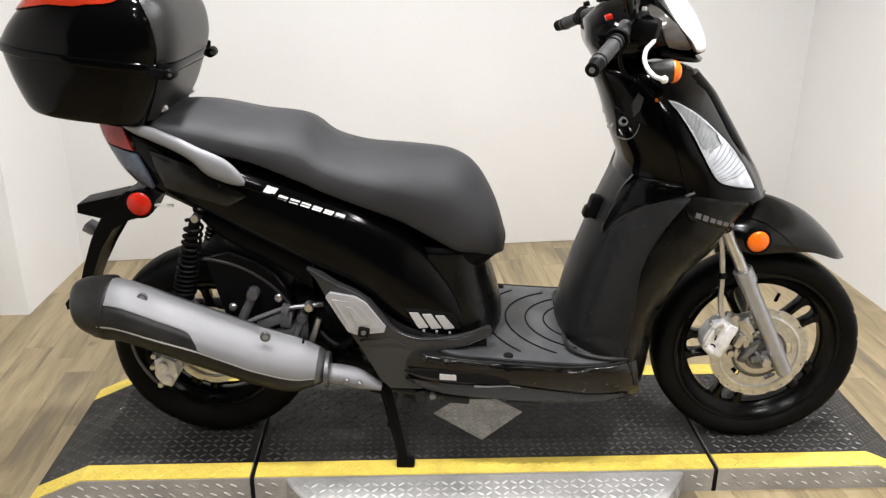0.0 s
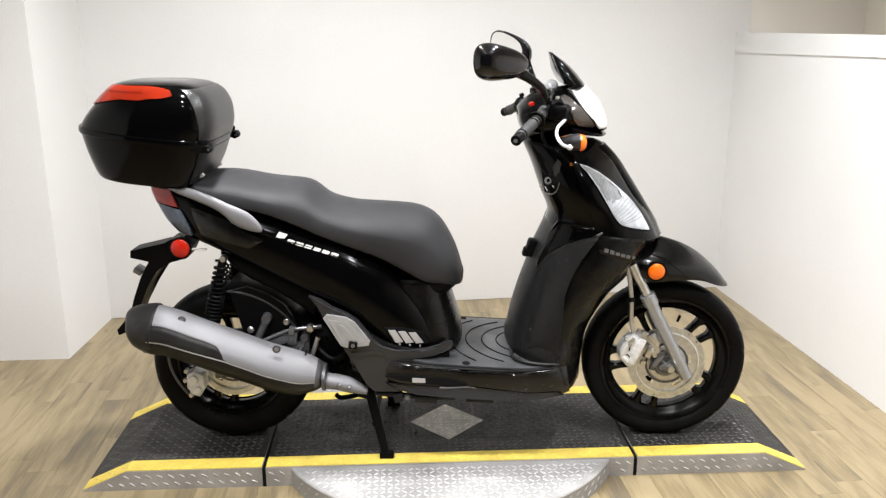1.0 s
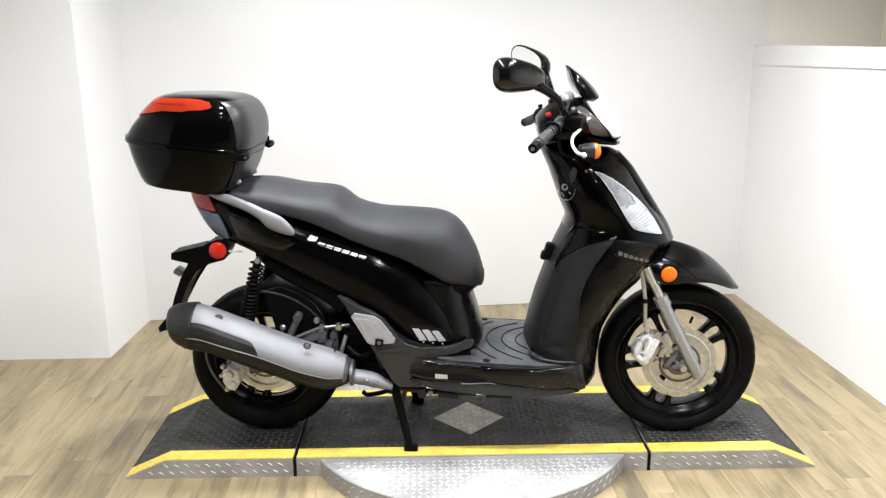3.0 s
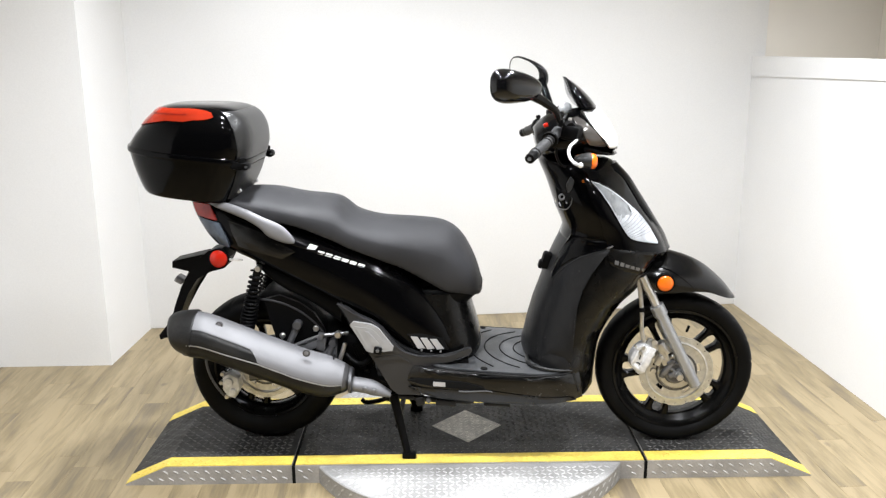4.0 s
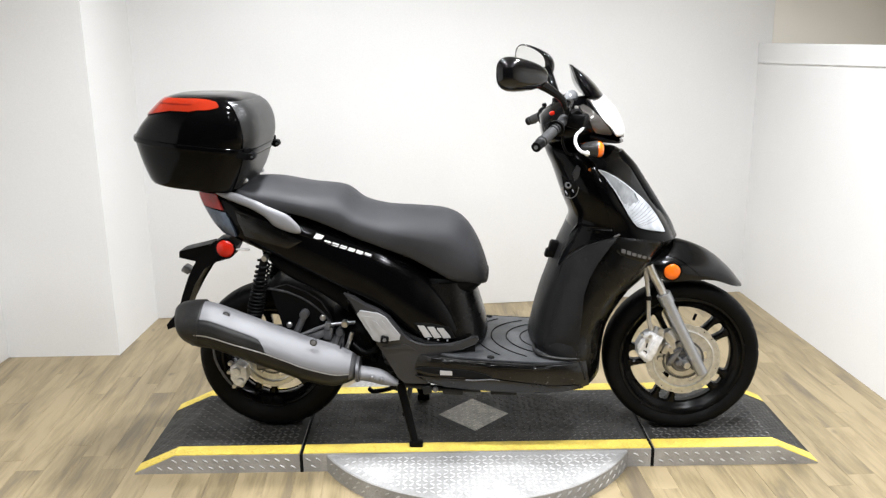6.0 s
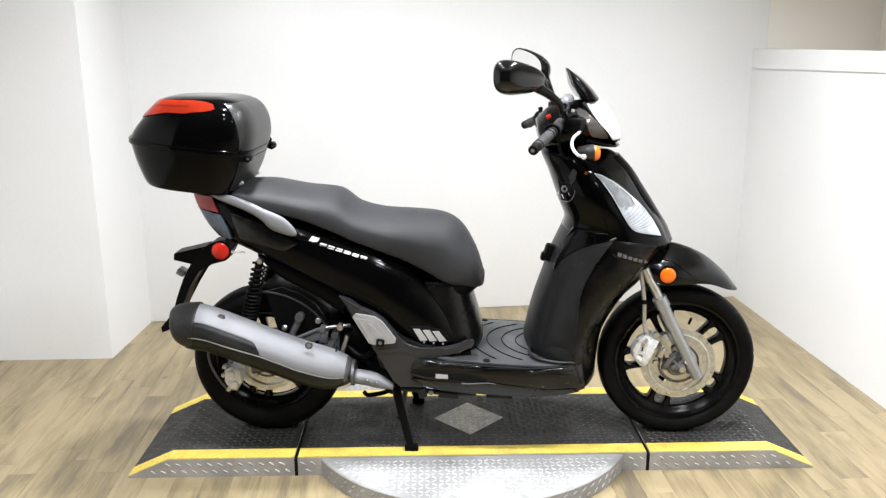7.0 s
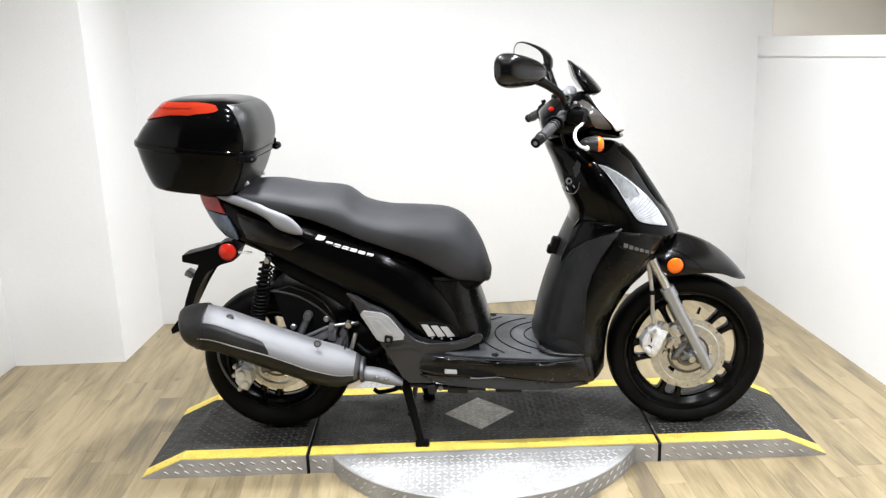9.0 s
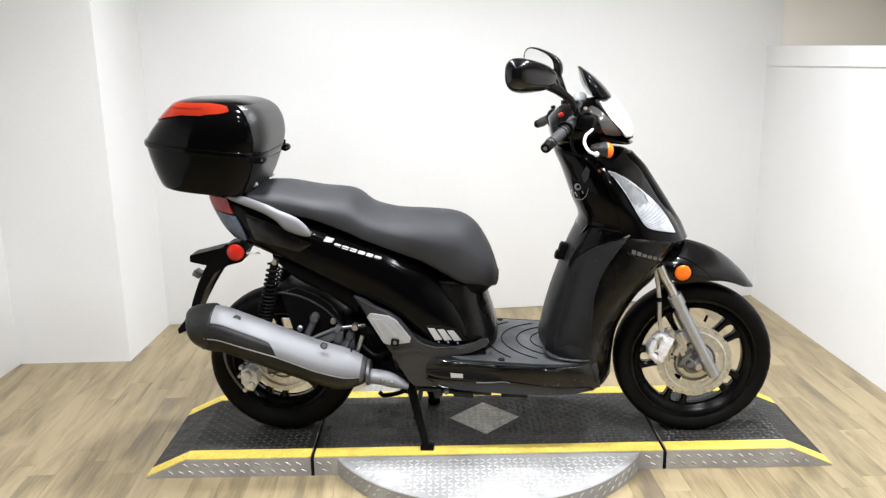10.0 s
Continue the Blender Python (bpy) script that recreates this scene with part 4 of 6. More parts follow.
low = PlainFlank([(-0.45, 0.182), (-0.40, 0.195), (-0.33, 0.205), (-0.25, 0.212), (-0.15, 0.215), (-0.06, 0.208), (0.0, 0.187), (0.01, 0.180)])
PEG = [(-0.400, 0.566), (-0.389, 0.578), (-0.326, 0.571), (-0.301, 0.557), (-0.252, 0.493), (-0.256, 0.479), (-0.285, 0.475), (-0.327, 0.470), (-0.346, 0.475)]
for s in (-1, 1):
    t = add("side_trim", drape(TRIM, low, 0.004, 0.016, s, smooth=0, step=0.015), GREY, "dark grey trim panel", sharp=50)
    peg = add("peg_panel", drape(PEG, low, 0.015, 0.002, s, smooth=0), PEGGREY, "silver folding footrest panel", t)
    add("peg_plate", drape([(-0.384, 0.562), (-0.329, 0.557), (-0.310, 0.543), (-0.266, 0.491), (-0.30, 0.482), (-0.338, 0.482)], low, 0.0165, 0.0, s, smooth=0), PEGGREY, "", t)
    add("peg_rib", drape([(-0.347, 0.546), (-0.337, 0.545), (-0.294, 0.499), (-0.321, 0.493)], low, 0.0185, 0.0, s, smooth=0), PEGGREY, "", t)
    add("peg_hinge", block(0.028, 0.02, 0.026, pose(-0.306, s * 0.222, 0.480, 0, 8, 0), 0.004), GAP, "", t)
    add("hinge_pin", lathe([(0.0001, s * 0.236), (0.006, s * 0.235), (0.007, s * 0.226)], (-0.306, 0, 0.481), "y", 14), SHADE, "", t)
    add("trim_ridge", flank_line([(-0.440, 0.630), (-0.383, 0.600), (-0.322, 0.574), (-0.290, 0.548), (-0.252, 0.502), (-0.22, 0.473), (-0.165, 0.457), (-0.10, 0.459), (-0.05, 0.467), (-0.01, 0.481)], low, s, 0.0035, 0.003), GREY, "", t)
    add("lower_lip", drape([(-0.318, 0.449), (-0.241, 0.461), (-0.222, 0.455), (-0.198, 0.437), (-0.235, 0.447), (-0.30, 0.437)], low, 0.0075, 0.0, s, smooth=0), GREY, "", t)
    v = add("vent", drape([(-0.214, 0.533), (-0.15, 0.527), (-0.086, 0.508), (-0.066, 0.468), (-0.13, 0.458), (-0.185, 0.462)], flank, 0.003, 0.004, s, smooth=0), GAP, "black vent with three silver slats")
    for k in range(3):
        x = -0.195 + 0.0325 * k
        z = 0.520 - 0.0055 * k
        add("slat", drape([(x, z), (x + 0.0225, z - 0.001), (x + 0.048, z - 0.042 + 0.003 * k), (x + 0.024, z - 0.044 + 0.003 * k)], flank, 0.008, 0.001, s, smooth=0), SATINSILVER, "", v)
        add("slat_stud", block(0.006, 0.006, 0.006, pose(x + 0.037, s * 0.203, z - 0.046 + 0.003 * k), 0.001), SILVER, "", v)

# footboard details
bt = tree_of(board)
for s in (-1, 1):
    # no opening here: a raised black patch paints the dark inside the slot
    slot = add("slot_patch", drape([(-0.207, 0.376), (-0.166, 0.384), (-0.119, 0.388), (-0.012, 0.380), (0.04, 0.366), (0.059, 0.358), (0.041, 0.352), (-0.071, 0.357), (-0.16, 0.366)], tree_of(board, core), 0.0055, 0.004, s, smooth=0), GAP, "black patch for the dark slot in the side", board)
    add("tag", drape([(-0.117, 0.379), (-0.076, 0.378), (-0.075, 0.363), (-0.117, 0.364)], tree_of(board, core), 0.008, 0.0, s, smooth=0), SATINSILVER, "pale metal tab", board)
    add("scuff_strip", drape([(0.356, 0.402), (0.365, 0.400), (0.377, 0.362), (0.388, 0.335), (0.380, 0.331), (0.370, 0.362)], tree_of(board, shield), 0.004, 0.004, s, smooth=0), SCUFF, "scraped grey corner", board)


    add("sill", drape([(-0.205, 0.350), (-0.12, 0.353), (0.0, 0.347), (0.06, 0.351), (0.10, 0.340), (0.25, 0.322), (0.345, 0.320), (0.372, 0.306), (0.30, 0.296), (0.05, 0.303), (-0.10, 0.316), (-0.175, 0.334)], tree_of(board, core), 0.004, 0.003, s, smooth=0, step=0.015), SCRATCHED, "scraped dark lower sill", board)
    add("scrape", flank_line([(-0.03, 0.346), (0.0, 0.3455), (0.03, 0.3475), (0.062, 0.349), (0.085, 0.345)], tree_of(board, core), s, 0.0030, 0.0045), SHADE, "bare scraped edge", board)
    add("edge_plate", drape([(-0.165, 0.425), (-0.10, 0.420), (0.05, 0.409), (0.22, 0.3995), (0.345, 0.402), (0.350, 0.386), (0.22, 0.3825), (0.05, 0.391), (-0.10, 0.401), (-0.160, 0.407)], tree_of(board), 0.006, 0.003, s, smooth=0, step=0.015), SCRATCHED, "", board)
    add("shield_skirt", tube([(0.208, s * 0.095, 0.415), (0.212, s * 0.165, 0.415), (0.245, s * 0.205, 0.414), (0.30, s * 0.222, 0.411), (0.355, s * 0.215, 0.408)], 0.006, 10, 5), SCUFF, "grey foot of the leg shield", board)
    add("edge_strip", tube([(-0.115, s * 0.240, 0.420), (-0.03, s * 0.2465, 0.413), (0.08, s * 0.248, 0.405), (0.20, s * 0.2475, 0.3985), (0.29, s * 0.238, 0.400), (0.35, s * 0.220, 0.402)], 0.0022, 8, 4), SCUFF, "worn grey edge", board)


def on_board(x, y, lift):
    hit, _, _, _ = bt.ray_cast(Vector((x, y, 1)), Vector((0, 0, -1)))
    return (x, y, (hit.z if hit else 0.41) + lift)


mat = bmesh.new()
rings = []
for k in range(25):
    x = -0.135 + 0.50 * k / 24
    hw = 0.232 if x < 0.27 else 0.232 - 0.05 * ((x - 0.27) / 0.10) ** 2
    if x < -0.05:
        hw -= 0.03 * ((-0.05 - x) / 0.085) ** 2
    ys = [-hw + 2 * hw * j / 20 for j in range(21)]
    rings.append([on_board(x, y, 0.005) for y in ys] + [on_board(x, y, -0.004) for y in reversed(ys)])
skin(mat, rings)
add("mat", mat, MAT, "grey ribbed rubber mat", board)
for r, a0, a1 in ((0.135, 95, 265), (0.185, 110, 250), (0.240, 120, 240), (0.300, 135, 225)):
    pts = [on_board(0.300 + r * math.cos(radians(a0 + (a1 - a0) * k / 14)), 0.9 * r * math.sin(radians(a0 + (a1 - a0) * k / 14)), 0.0055) for k in range(15)]
    add("tread_rib", tube(pts, 0.0024, 6, 2), RUBBER, "", board)
for x, y in ((0.055, -0.215), (0.30, -0.205), (0.055, 0.215), (0.30, 0.205)):
    p = on_board(x, y, 0.0052)
    add("screw_cap", lathe([(0.0001, 0.003), (0.011, 0.003), (0.013, 0.0), (0.013, -0.004)], p, "z", 18), GAP, "", board)
add("under_frame", loft([(-0.33, 0.33, -0.33, 0.262, 0.06, 0.09, 0.08, 0.1, 0.2), (-0.1, 0.325, -0.1, 0.278, 0.07, 0.12, 0.10, 0.1, 0.2), (0.25, 0.31, 0.25, 0.280, 0.07, 0.12, 0.10, 0.1, 0.2), (0.40, 0.33, 0.42, 0.290, 0.04, 0.07, 0.06, 0.1, 0.2)]), MATTE, "black underframe")

clutter = tube([(-0.24, -0.19, 0.300), (-0.10, -0.205, 0.292), (0.02, -0.20, 0.287)], 0.010, 10)
block(0.07, 0.03, 0.022, pose(-0.075, -0.212, 0.289, 0, 4, 0), 0.004, clutter)
block(0.03, 0.03, 0.030, pose(-0.165, -0.205, 0.292, 0, -12, 0), 0.004, clutter)
block(0.09, 0.025, 0.012, pose(0.10, -0.205, 0.281, 0, 2, 0), 0.003, clutter)
add("side_bracket", clutter, DARKSTEEL, "dirty metal bracket under the footboard", sharp=50)
add("bracket_bolt", lathe([(0.0001, -0.008), (0.007, -0.008), (0.009, -0.004), (0.009, 0.006)], (-0.135, -0.222, 0.298), "y", 12), SHADE)

# front: lamp, badge panel
ct = tree_of(cowl, shield)
HEAD = [(0.404, 1.052), (0.432, 1.044), (0.467, 1.025), (0.502, 1.000), (0.533, 0.974), (0.565, 0.946), (0.593, 0.917), (0.615, 0.887), (0.632, 0.858), (0.642, 0.834), (0.612, 0.840), (0.578, 0.848), (0.545, 0.858), (0.527, 0.872), (0.508, 0.899), (0.487, 0.935), (0.463, 0.975), (0.434, 1.016)]
BADGE = [(0.472, 0.829), (0.55, 0.821), (0.62, 0.814), (0.696, 0.806), (0.684, 0.782), (0.656, 0.755), (0.620, 0.728), (0.594, 0.722), (0.53, 0.748), (0.474, 0.776), (0.463, 0.80)]
RIDGE = [(0.468, 0.830), (0.448, 0.803), (0.428, 0.773), (0.405, 0.735), (0.384, 0.690), (0.368, 0.640), (0.358, 0.580), (0.355, 0.500)]
BROW = [(0.300, 0.722), (0.335, 0.762), (0.376, 0.794), (0.420, 0.816)]
WING_EDGE = BROW + RIDGE + [(0.352, 0.425), (0.240, 0.425), (0.242, 0.500), (0.266, 0.600), (0.284, 0.660)]
SKIRT = [(0.286, 0.708), (0.335, 0.766), (0.376, 0.798), (0.420, 0.820), (0.468, 0.833), (0.520, 0.835), (0.520, 0.860), (0.348, 0.862), (0.327, 0.820), (0.300, 0.757), (0.288, 0.722)]


def from_rear(x, z, inset=0.036, ramp=0.035):
    """How far a panel on the leg shield has risen: nothing at the shield's rear edge, all of it a little further on."""
    rear = float(np.interp(z, [0.41, 0.50, 0.60, 0.68, 0.75, 0.815], [0.200, 0.205, 0.230, 0.257, 0.281, 0.310]))
    return min(1.0, max(0.0, (x - rear - inset) / ramp))


def ridged(bm, line, s, high, reach):
    """Raises a soft ridge along a line (x, z) on the outer face of a panel."""
    pts = [Vector((x, 0, z)) for x, z in line]
    for v in bm.verts:
        p = Vector((v.co.x, 0, v.co.z))
        best, along = 9.0, 0.0
        for i in range(len(pts) - 1):
            d = pts[i + 1] - pts[i]
            t = min(1, max(0, (p - pts[i]).dot(d) / d.length_squared))
            dist = (p - pts[i] - d * t).length
            if dist < best:
                best, along = dist, (i + t) / (len(pts) - 1)
        v.co.y += s * high * (1 - 0.6 * along) * max(0, 1 - best / reach) ** 1.4
    return bm


COWL_ROWS = [(0.325, 0.840, 0.708, 0.800, 0.11, 0.182, 0.110, 0.1, 0.22), (0.330, 0.880, 0.683, 0.855, 0.10, 0.180, 0.088, 0.1, 0.32), (0.308, 0.935, 0.628, 0.935, 0.09, 0.180, 0.06, 0.1, 0.5), (0.288, 0.990, 0.588, 0.995, 0.085, 0.170, 0.055, 0.1, 0.5),
             (0.268, 1.045, 0.553, 1.048, 0.08, 0.150, 0.05, 0.1, 0.5), (0.256, 1.074, 0.525, 1.074, 0.0775, 0.137, 0.0475, 0.1, 0.5)]
COWL_CUT = [(0.373, 0.93), (0.346, 0.93), (0.381, 0.93), (0.385, 0.93), (0.410, 0.92), (0.44, 0.90)]
outer_panels = [add("cowl_panel", loft_panel(COWL_ROWS, 0, COWL_CUT, 0.007, s), GLOSS, "gloss black outer cowl panel", sharp=60) for s in (-1, 1)]
SHIELD_ROWS = [(0.300, 0.310, 0.456, 0.290, 0.10, 0.17, 0.06, 0.1, 0.5), (0.200, 0.410, 0.461, 0.380, 0.08, 0.222, 0.13, 0.1, 0.5), (0.205, 0.500, 0.480, 0.480, 0.08, 0.205, 0.12, 0.1, 0.5), (0.230, 0.600, 0.546, 0.590, 0.08, 0.200, 0.11, 0.1, 0.5),
               (0.257, 0.680, 0.606, 0.655, 0.085, 0.200, 0.11, 0.1, 0.4), (0.281, 0.750, 0.615, 0.715, 0.09, 0.198, 0.135, 0.1, 0.2), (0.310, 0.815, 0.660, 0.780, 0.10, 0.190, 0.130, 0.1, 0.18)]
SHIELD_CUT = [(0.66, 0.95), (0.58, 0.95), (0.54, 0.95), (0.42, 0.95), (0.36, 0.95), (0.37, 0.95), (0.39, 0.95)]
for s in (-1, 1):
    add("shield_front", loft_panel(SHIELD_ROWS, 0, SHIELD_CUT, 0.003, s), SATIN, "dark glossy front panel", sharp=60)
ct = tree_of(cowl, shield, *outer_panels)
st_ = tree_of(shield)
for s in (-1, 1):
    h = add("headlight", drape(HEAD, ct, 0.004, 0.006, s, smooth=0, step=0.012), HEADLAMP, "long clear headlamp lens", sharp=50)
    add("lens_rear", drape([(0.412, 1.047), (0.432, 1.040), (0.466, 1.021), (0.501, 0.996), (0.532, 0.970), (0.548, 0.942), (0.520, 0.925), (0.496, 0.932), (0.467, 0.978), (0.438, 1.018)], ct, 0.0052, 0.0, s, smooth=0, step=0.012), LENSGREY, "grey ribbed part of the lens", h)
    upper, lower = spline(HEAD[1:9], 3), spline(HEAD[:11:-1], 4)
    for k in range(2, 19):
        (x0, z0), (x1, z1) = upper[round(k * (len(upper) - 1) / 20)], lower[round(k * (len(lower) - 1) / 20)]
        add("lens_rib", flank_line([(x0 + (x1 - x0) * f, z0 + (z1 - z0) * f) for f in (0.06, 0.35, 0.65, 0.94)], ct, s, 0.0010, 0.0056), LENSGREY, "", h)
    add("lens_bezel", flank_line(HEAD + HEAD[:1], ct, s, 0.0034, 0.003), GLOSS, "", h)
    b = add("badge_panel", drape(BADGE, st_, 0.008, 0.006, s, smooth=0, step=0.015), SATIN, "dark panel with pale grey lettering", sharp=50)
    bt_ = tree_of(b)
    for k in range(6):
        x, z = 0.486 + 0.0180 * k, 0.786 - 0.0062 * k
        tall = 0.0062 if k < 2 else 0.0048
        add("decal", drape([(x, z - tall), (x + 0.0130, z - tall - 0.004), (x + 0.0150, z + tall - 0.004), (x + 0.002, z + tall)], bt_, 0.0028, 0.001, s, smooth=0), SHADE, "", b)
    add("marker", drape([(0.377, 1.054), (0.386, 1.053), (0.385, 1.044), (0.376, 1.045)], ct, 0.003, 0.002, s, smooth=0), DIMAMBER, "small amber marker lens")
    add("lock_surround", drape([(0.326, 1.034), (0.340, 1.062), (0.352, 1.052), (0.346, 1.022), (0.334, 1.006)], ct, 0.004, 0.003, s, smooth=0), GREY, "grey edge of the lock recess")
    add("shield_wing", ridged(drape(WING_EDGE, st_, 0.005, 0.004, s, smooth=0, step=0.014, fade=from_rear), RIDGE, s, 0.027, 0.10), WING, "scuffed matte black outer leg shield", sharp=50)
    add("cowl_skirt", drape(SKIRT, st_, 0.004, 0.004, s, smooth=0, step=0.010, fade=lambda x, z: from_rear(x, z, 0.013, 0.006)), GLOSS, "", sharp=50)
    add("worn_corner", block(0.022, 0.004, 0.006, pose(0.470, s * 0.195, 0.835, 0, -25, 0), 0.001), SHADE, "bare worn corner")
    # lock recess in the cowl's rear edge: a flat black patch paints its dark
    rec = add("recess_patch", drape([(0.294, 1.022), (0.340, 1.018), (0.345, 0.980), (0.330, 0.950), (0.310, 0.946)], ct, 0.002, 0.003, s, smooth=0), GAP, "black patch for the dark recess beside the lock")
    # edge of the recess, in a paler grey that stands for its highlight
    add("recess_rim", flank_line([(0.306, 0.944), (0.318, 0.943), (0.332, 0.950), (0.343, 0.968), (0.347, 0.990)], ct, s, 0.0024, 0.002), SHADE, "pale rim with its highlight in the colour", rec)
    hit, _, _, _ = ct.ray_cast(Vector((0.316, s, 0.990)), Vector((0, -s, 0)))
    ring = lathe([(0.006, 0.008), (0.010, 0.008), (0.012, 0.004), (0.012, -0.006), (0.006, -0.006)], axis="z", seg=24, closed=True)
    bmesh.ops.transform(ring, matrix=look((0.316, hit.y, 0.990), (0.20, s * 0.8, 1.20)) @ pose(0, 0, 0, 180, 0, 0), verts=ring.verts[:])
    add("lock_ring", ring, SHADE, "bright lock ring", rec)
    for x, z in ((0.306, 0.972), (0.326, 0.982)):
        add("lock_pin", tube([(x, s * 0.118, z), (x + 0.006, s * 0.132, z - 0.012)], 0.0024, 8), GUNMETAL, "", rec)
hook = block(0.034, 0.044, 0.060, pose(0.276, -0.03, 0.750, 0, 16, 0), 0.009)
block(0.020, 0.034, 0.030, pose(0.258, -0.03, 0.736, 0, 16, 0), 0.006, hook)
add("bag_hook", hook, MATTE, "black bag hook")
lock = lathe([(0.008, -0.006), (0.013, -0.006), (0.014, 0.0), (0.014, 0.012), (0.008, 0.012)], (0.306, -0.045, 0.972), "x", 24, closed=True)
add("ignition_lock", lock, STEEL, "bright ignition lock")

# handlebar
add("screen", loft([
    (0.321, 1.383, 0.327, 1.383, 0.035, 0.045, 0.035, 0.2, 0.3),
    (0.331, 1.352, 0.372, 1.352, 0.070, 0.085, 0.050, 0.05, 0.5),
    (0.342, 1.318, 0.408, 1.318, 0.095, 0.110, 0.060, 0.05, 0.5),
    (0.362, 1.287, 0.438, 1.280, 0.105, 0.120, 0.065, 0.05, 0.5)]), GLOSS, "small black fly screen", sharp=50)
dial = lathe([(0.0001, 0.004), (0.016, 0.003), (0.021, 0.0), (0.023, -0.004), (0.0001, -0.004)], axis="z", seg=40)
bmesh.ops.transform(dial, matrix=look((0.328, -0.012, 1.279), (0.262, -0.25, 1.40)) @ pose(0, 0, 0, 180, 0, 0), verts=dial.verts[:])
add("dial_lens", dial, CLEAR, "pale instrument glass", sharp=50)
add("lamp_lip", loft([
    (0.380, 1.176, 0.380, 1.130, 0.11, 0.150, 0.10, 0.3, 0.3),
    (0.430, 1.156, 0.430, 1.126, 0.11, 0.142, 0.09, 0.3, 0.3),
    (0.478, 1.140, 0.478, 1.123, 0.08, 0.112, 0.07, 0.3, 0.3),
    (0.505, 1.133, 0.503, 1.125, 0.03, 0.050, 0.03, 0.3, 0.3)]), GLOSS, "black lip under the lamp", sharp=60)
# clear lens; its white colour stands for the wall mirrored in it
add("front_lamp", loft([
    (0.438, 1.284, 0.374, 1.272, 0.050, 0.095, 0.118, 0.4, 0.1),
    (0.481, 1.238, 0.410, 1.214, 0.065, 0.118, 0.142, 0.4, 0.1),
    (0.506, 1.190, 0.444, 1.180, 0.065, 0.118, 0.142, 0.4, 0.1),
    (0.513, 1.160, 0.462, 1.156, 0.060, 0.110, 0.130, 0.4, 0.1),
    (0.503, 1.149, 0.474, 1.147, 0.040, 0.075, 0.085, 0.4, 0.1)]), WHITELENS, "clear lamp lens under the screen, coloured white for what it reflects", sharp=60)
ht = tree_of(headset)
for s in (-1, 1):
    # black gloss panel; the brown-grey stands for what it reflects
    add("lamp_cheek", drape([(0.342, 1.252), (0.360, 1.258), (0.379, 1.248), (0.411, 1.219), (0.436, 1.190), (0.455, 1.165), (0.452, 1.158), (0.425, 1.160), (0.398, 1.167), (0.384, 1.186), (0.366, 1.218)], ht, 0.006, 0.004, s, smooth=0, step=0.012), BROWN, "glossy cheek panel with its brownish reflection in the colour", sharp=50)
for s in (-1, 1):
    x1, z1 = (0.187, 1.154) if s < 0 else (0.209, 1.155)
    g = add("grip", tube([(0.290, s * 0.17, 1.216), (0.262, s * 0.245, 1.198), (x1 + 0.012, s * 0.362, z1 + 0.007)], 0.0165, 16, 4), GRIP, "dark grey rubber handgrip")
    for f in (0.12, 0.24, 0.86):
        a, b = Vector((0.262, s * 0.245, 1.198)), Vector((x1 + 0.012, s * 0.362, z1 + 0.007))
        p, q = a.lerp(b, f), a.lerp(b, f + 0.035)
        add("grip_ring", tube([p, q], 0.0185 if f < 0.5 else 0.0178, 18), RUBBER, "", g)
    add("flange", tube([(0.262, s * 0.243, 1.198), (0.258, s * 0.251, 1.195)], 0.026, 20), RUBBER, "", g)
    add("bar_end", tube([(x1 + 0.016, s * 0.358, z1 + 0.009), (x1, s * 0.388, z1)], 0.0155, 16), RUBBER, "", g)
    add("bar_cap", tube([(x1 + 0.001, s * 0.386, z1), (x1 - 0.001, s * 0.391, z1)], 0.006, 12), SHADE, "", g)
    lever = add("brake_lever", tube([(0.352, s * 0.19, 1.196), (0.344, s * 0.215, 1.188), (0.325, s * 0.242, 1.176), (0.317, s * 0.268, 1.158), (0.321, s * 0.29, 1.142), (0.332, s * 0.312, 1.130), (0.345, s * 0.33, 1.127)], 0.0049, 10), WHITEMETAL, "polished alloy brake lever")
    ball = bmesh.new()
    bmesh.ops.create_uvsphere(ball, u_segments=14, v_segments=8, radius=0.0085, matrix=pose(0.347, s * 0.333, 1.127))
    add("lever_tip", ball, ALLOY, "", lever)
    hous = block(0.06, 0.07, 0.05, pose(0.335, s * 0.175, 1.212, 0, 10, s * 20), 0.012)
    tube([(0.33, s * 0.16, 1.235), (0.33, s * 0.20, 1.228)], 0.017, 12, bm=hous)
    add("switch_housing", hous, MATTE, "black switch and master-cylinder housing")
    add("switch", block(0.016, 0.02, 0.012, pose(0.252, s * 0.165, 1.235, 0, -20, 0), 0.003), RED if s < 0 else MATTE, "red stop switch" if s < 0 else "")
    ind = add("turn_signal", lathe([(0.010, 0.0), (0.018, 0.012), (0.023, 0.03), (0.026, 0.048), (0.026, 0.054), (0.0001, 0.055)], (0.345, s * 0.185, 1.122), "x", 24), PAD, "front turn signal in a dark pod")
    add("amber_lens", lathe([(0.026, 0.0), (0.026, 0.004), (0.023, 0.013), (0.015, 0.019), (0.0001, 0.021)], (0.399, s * 0.185, 1.120), "x", 24), AMBER, "amber lens", ind)


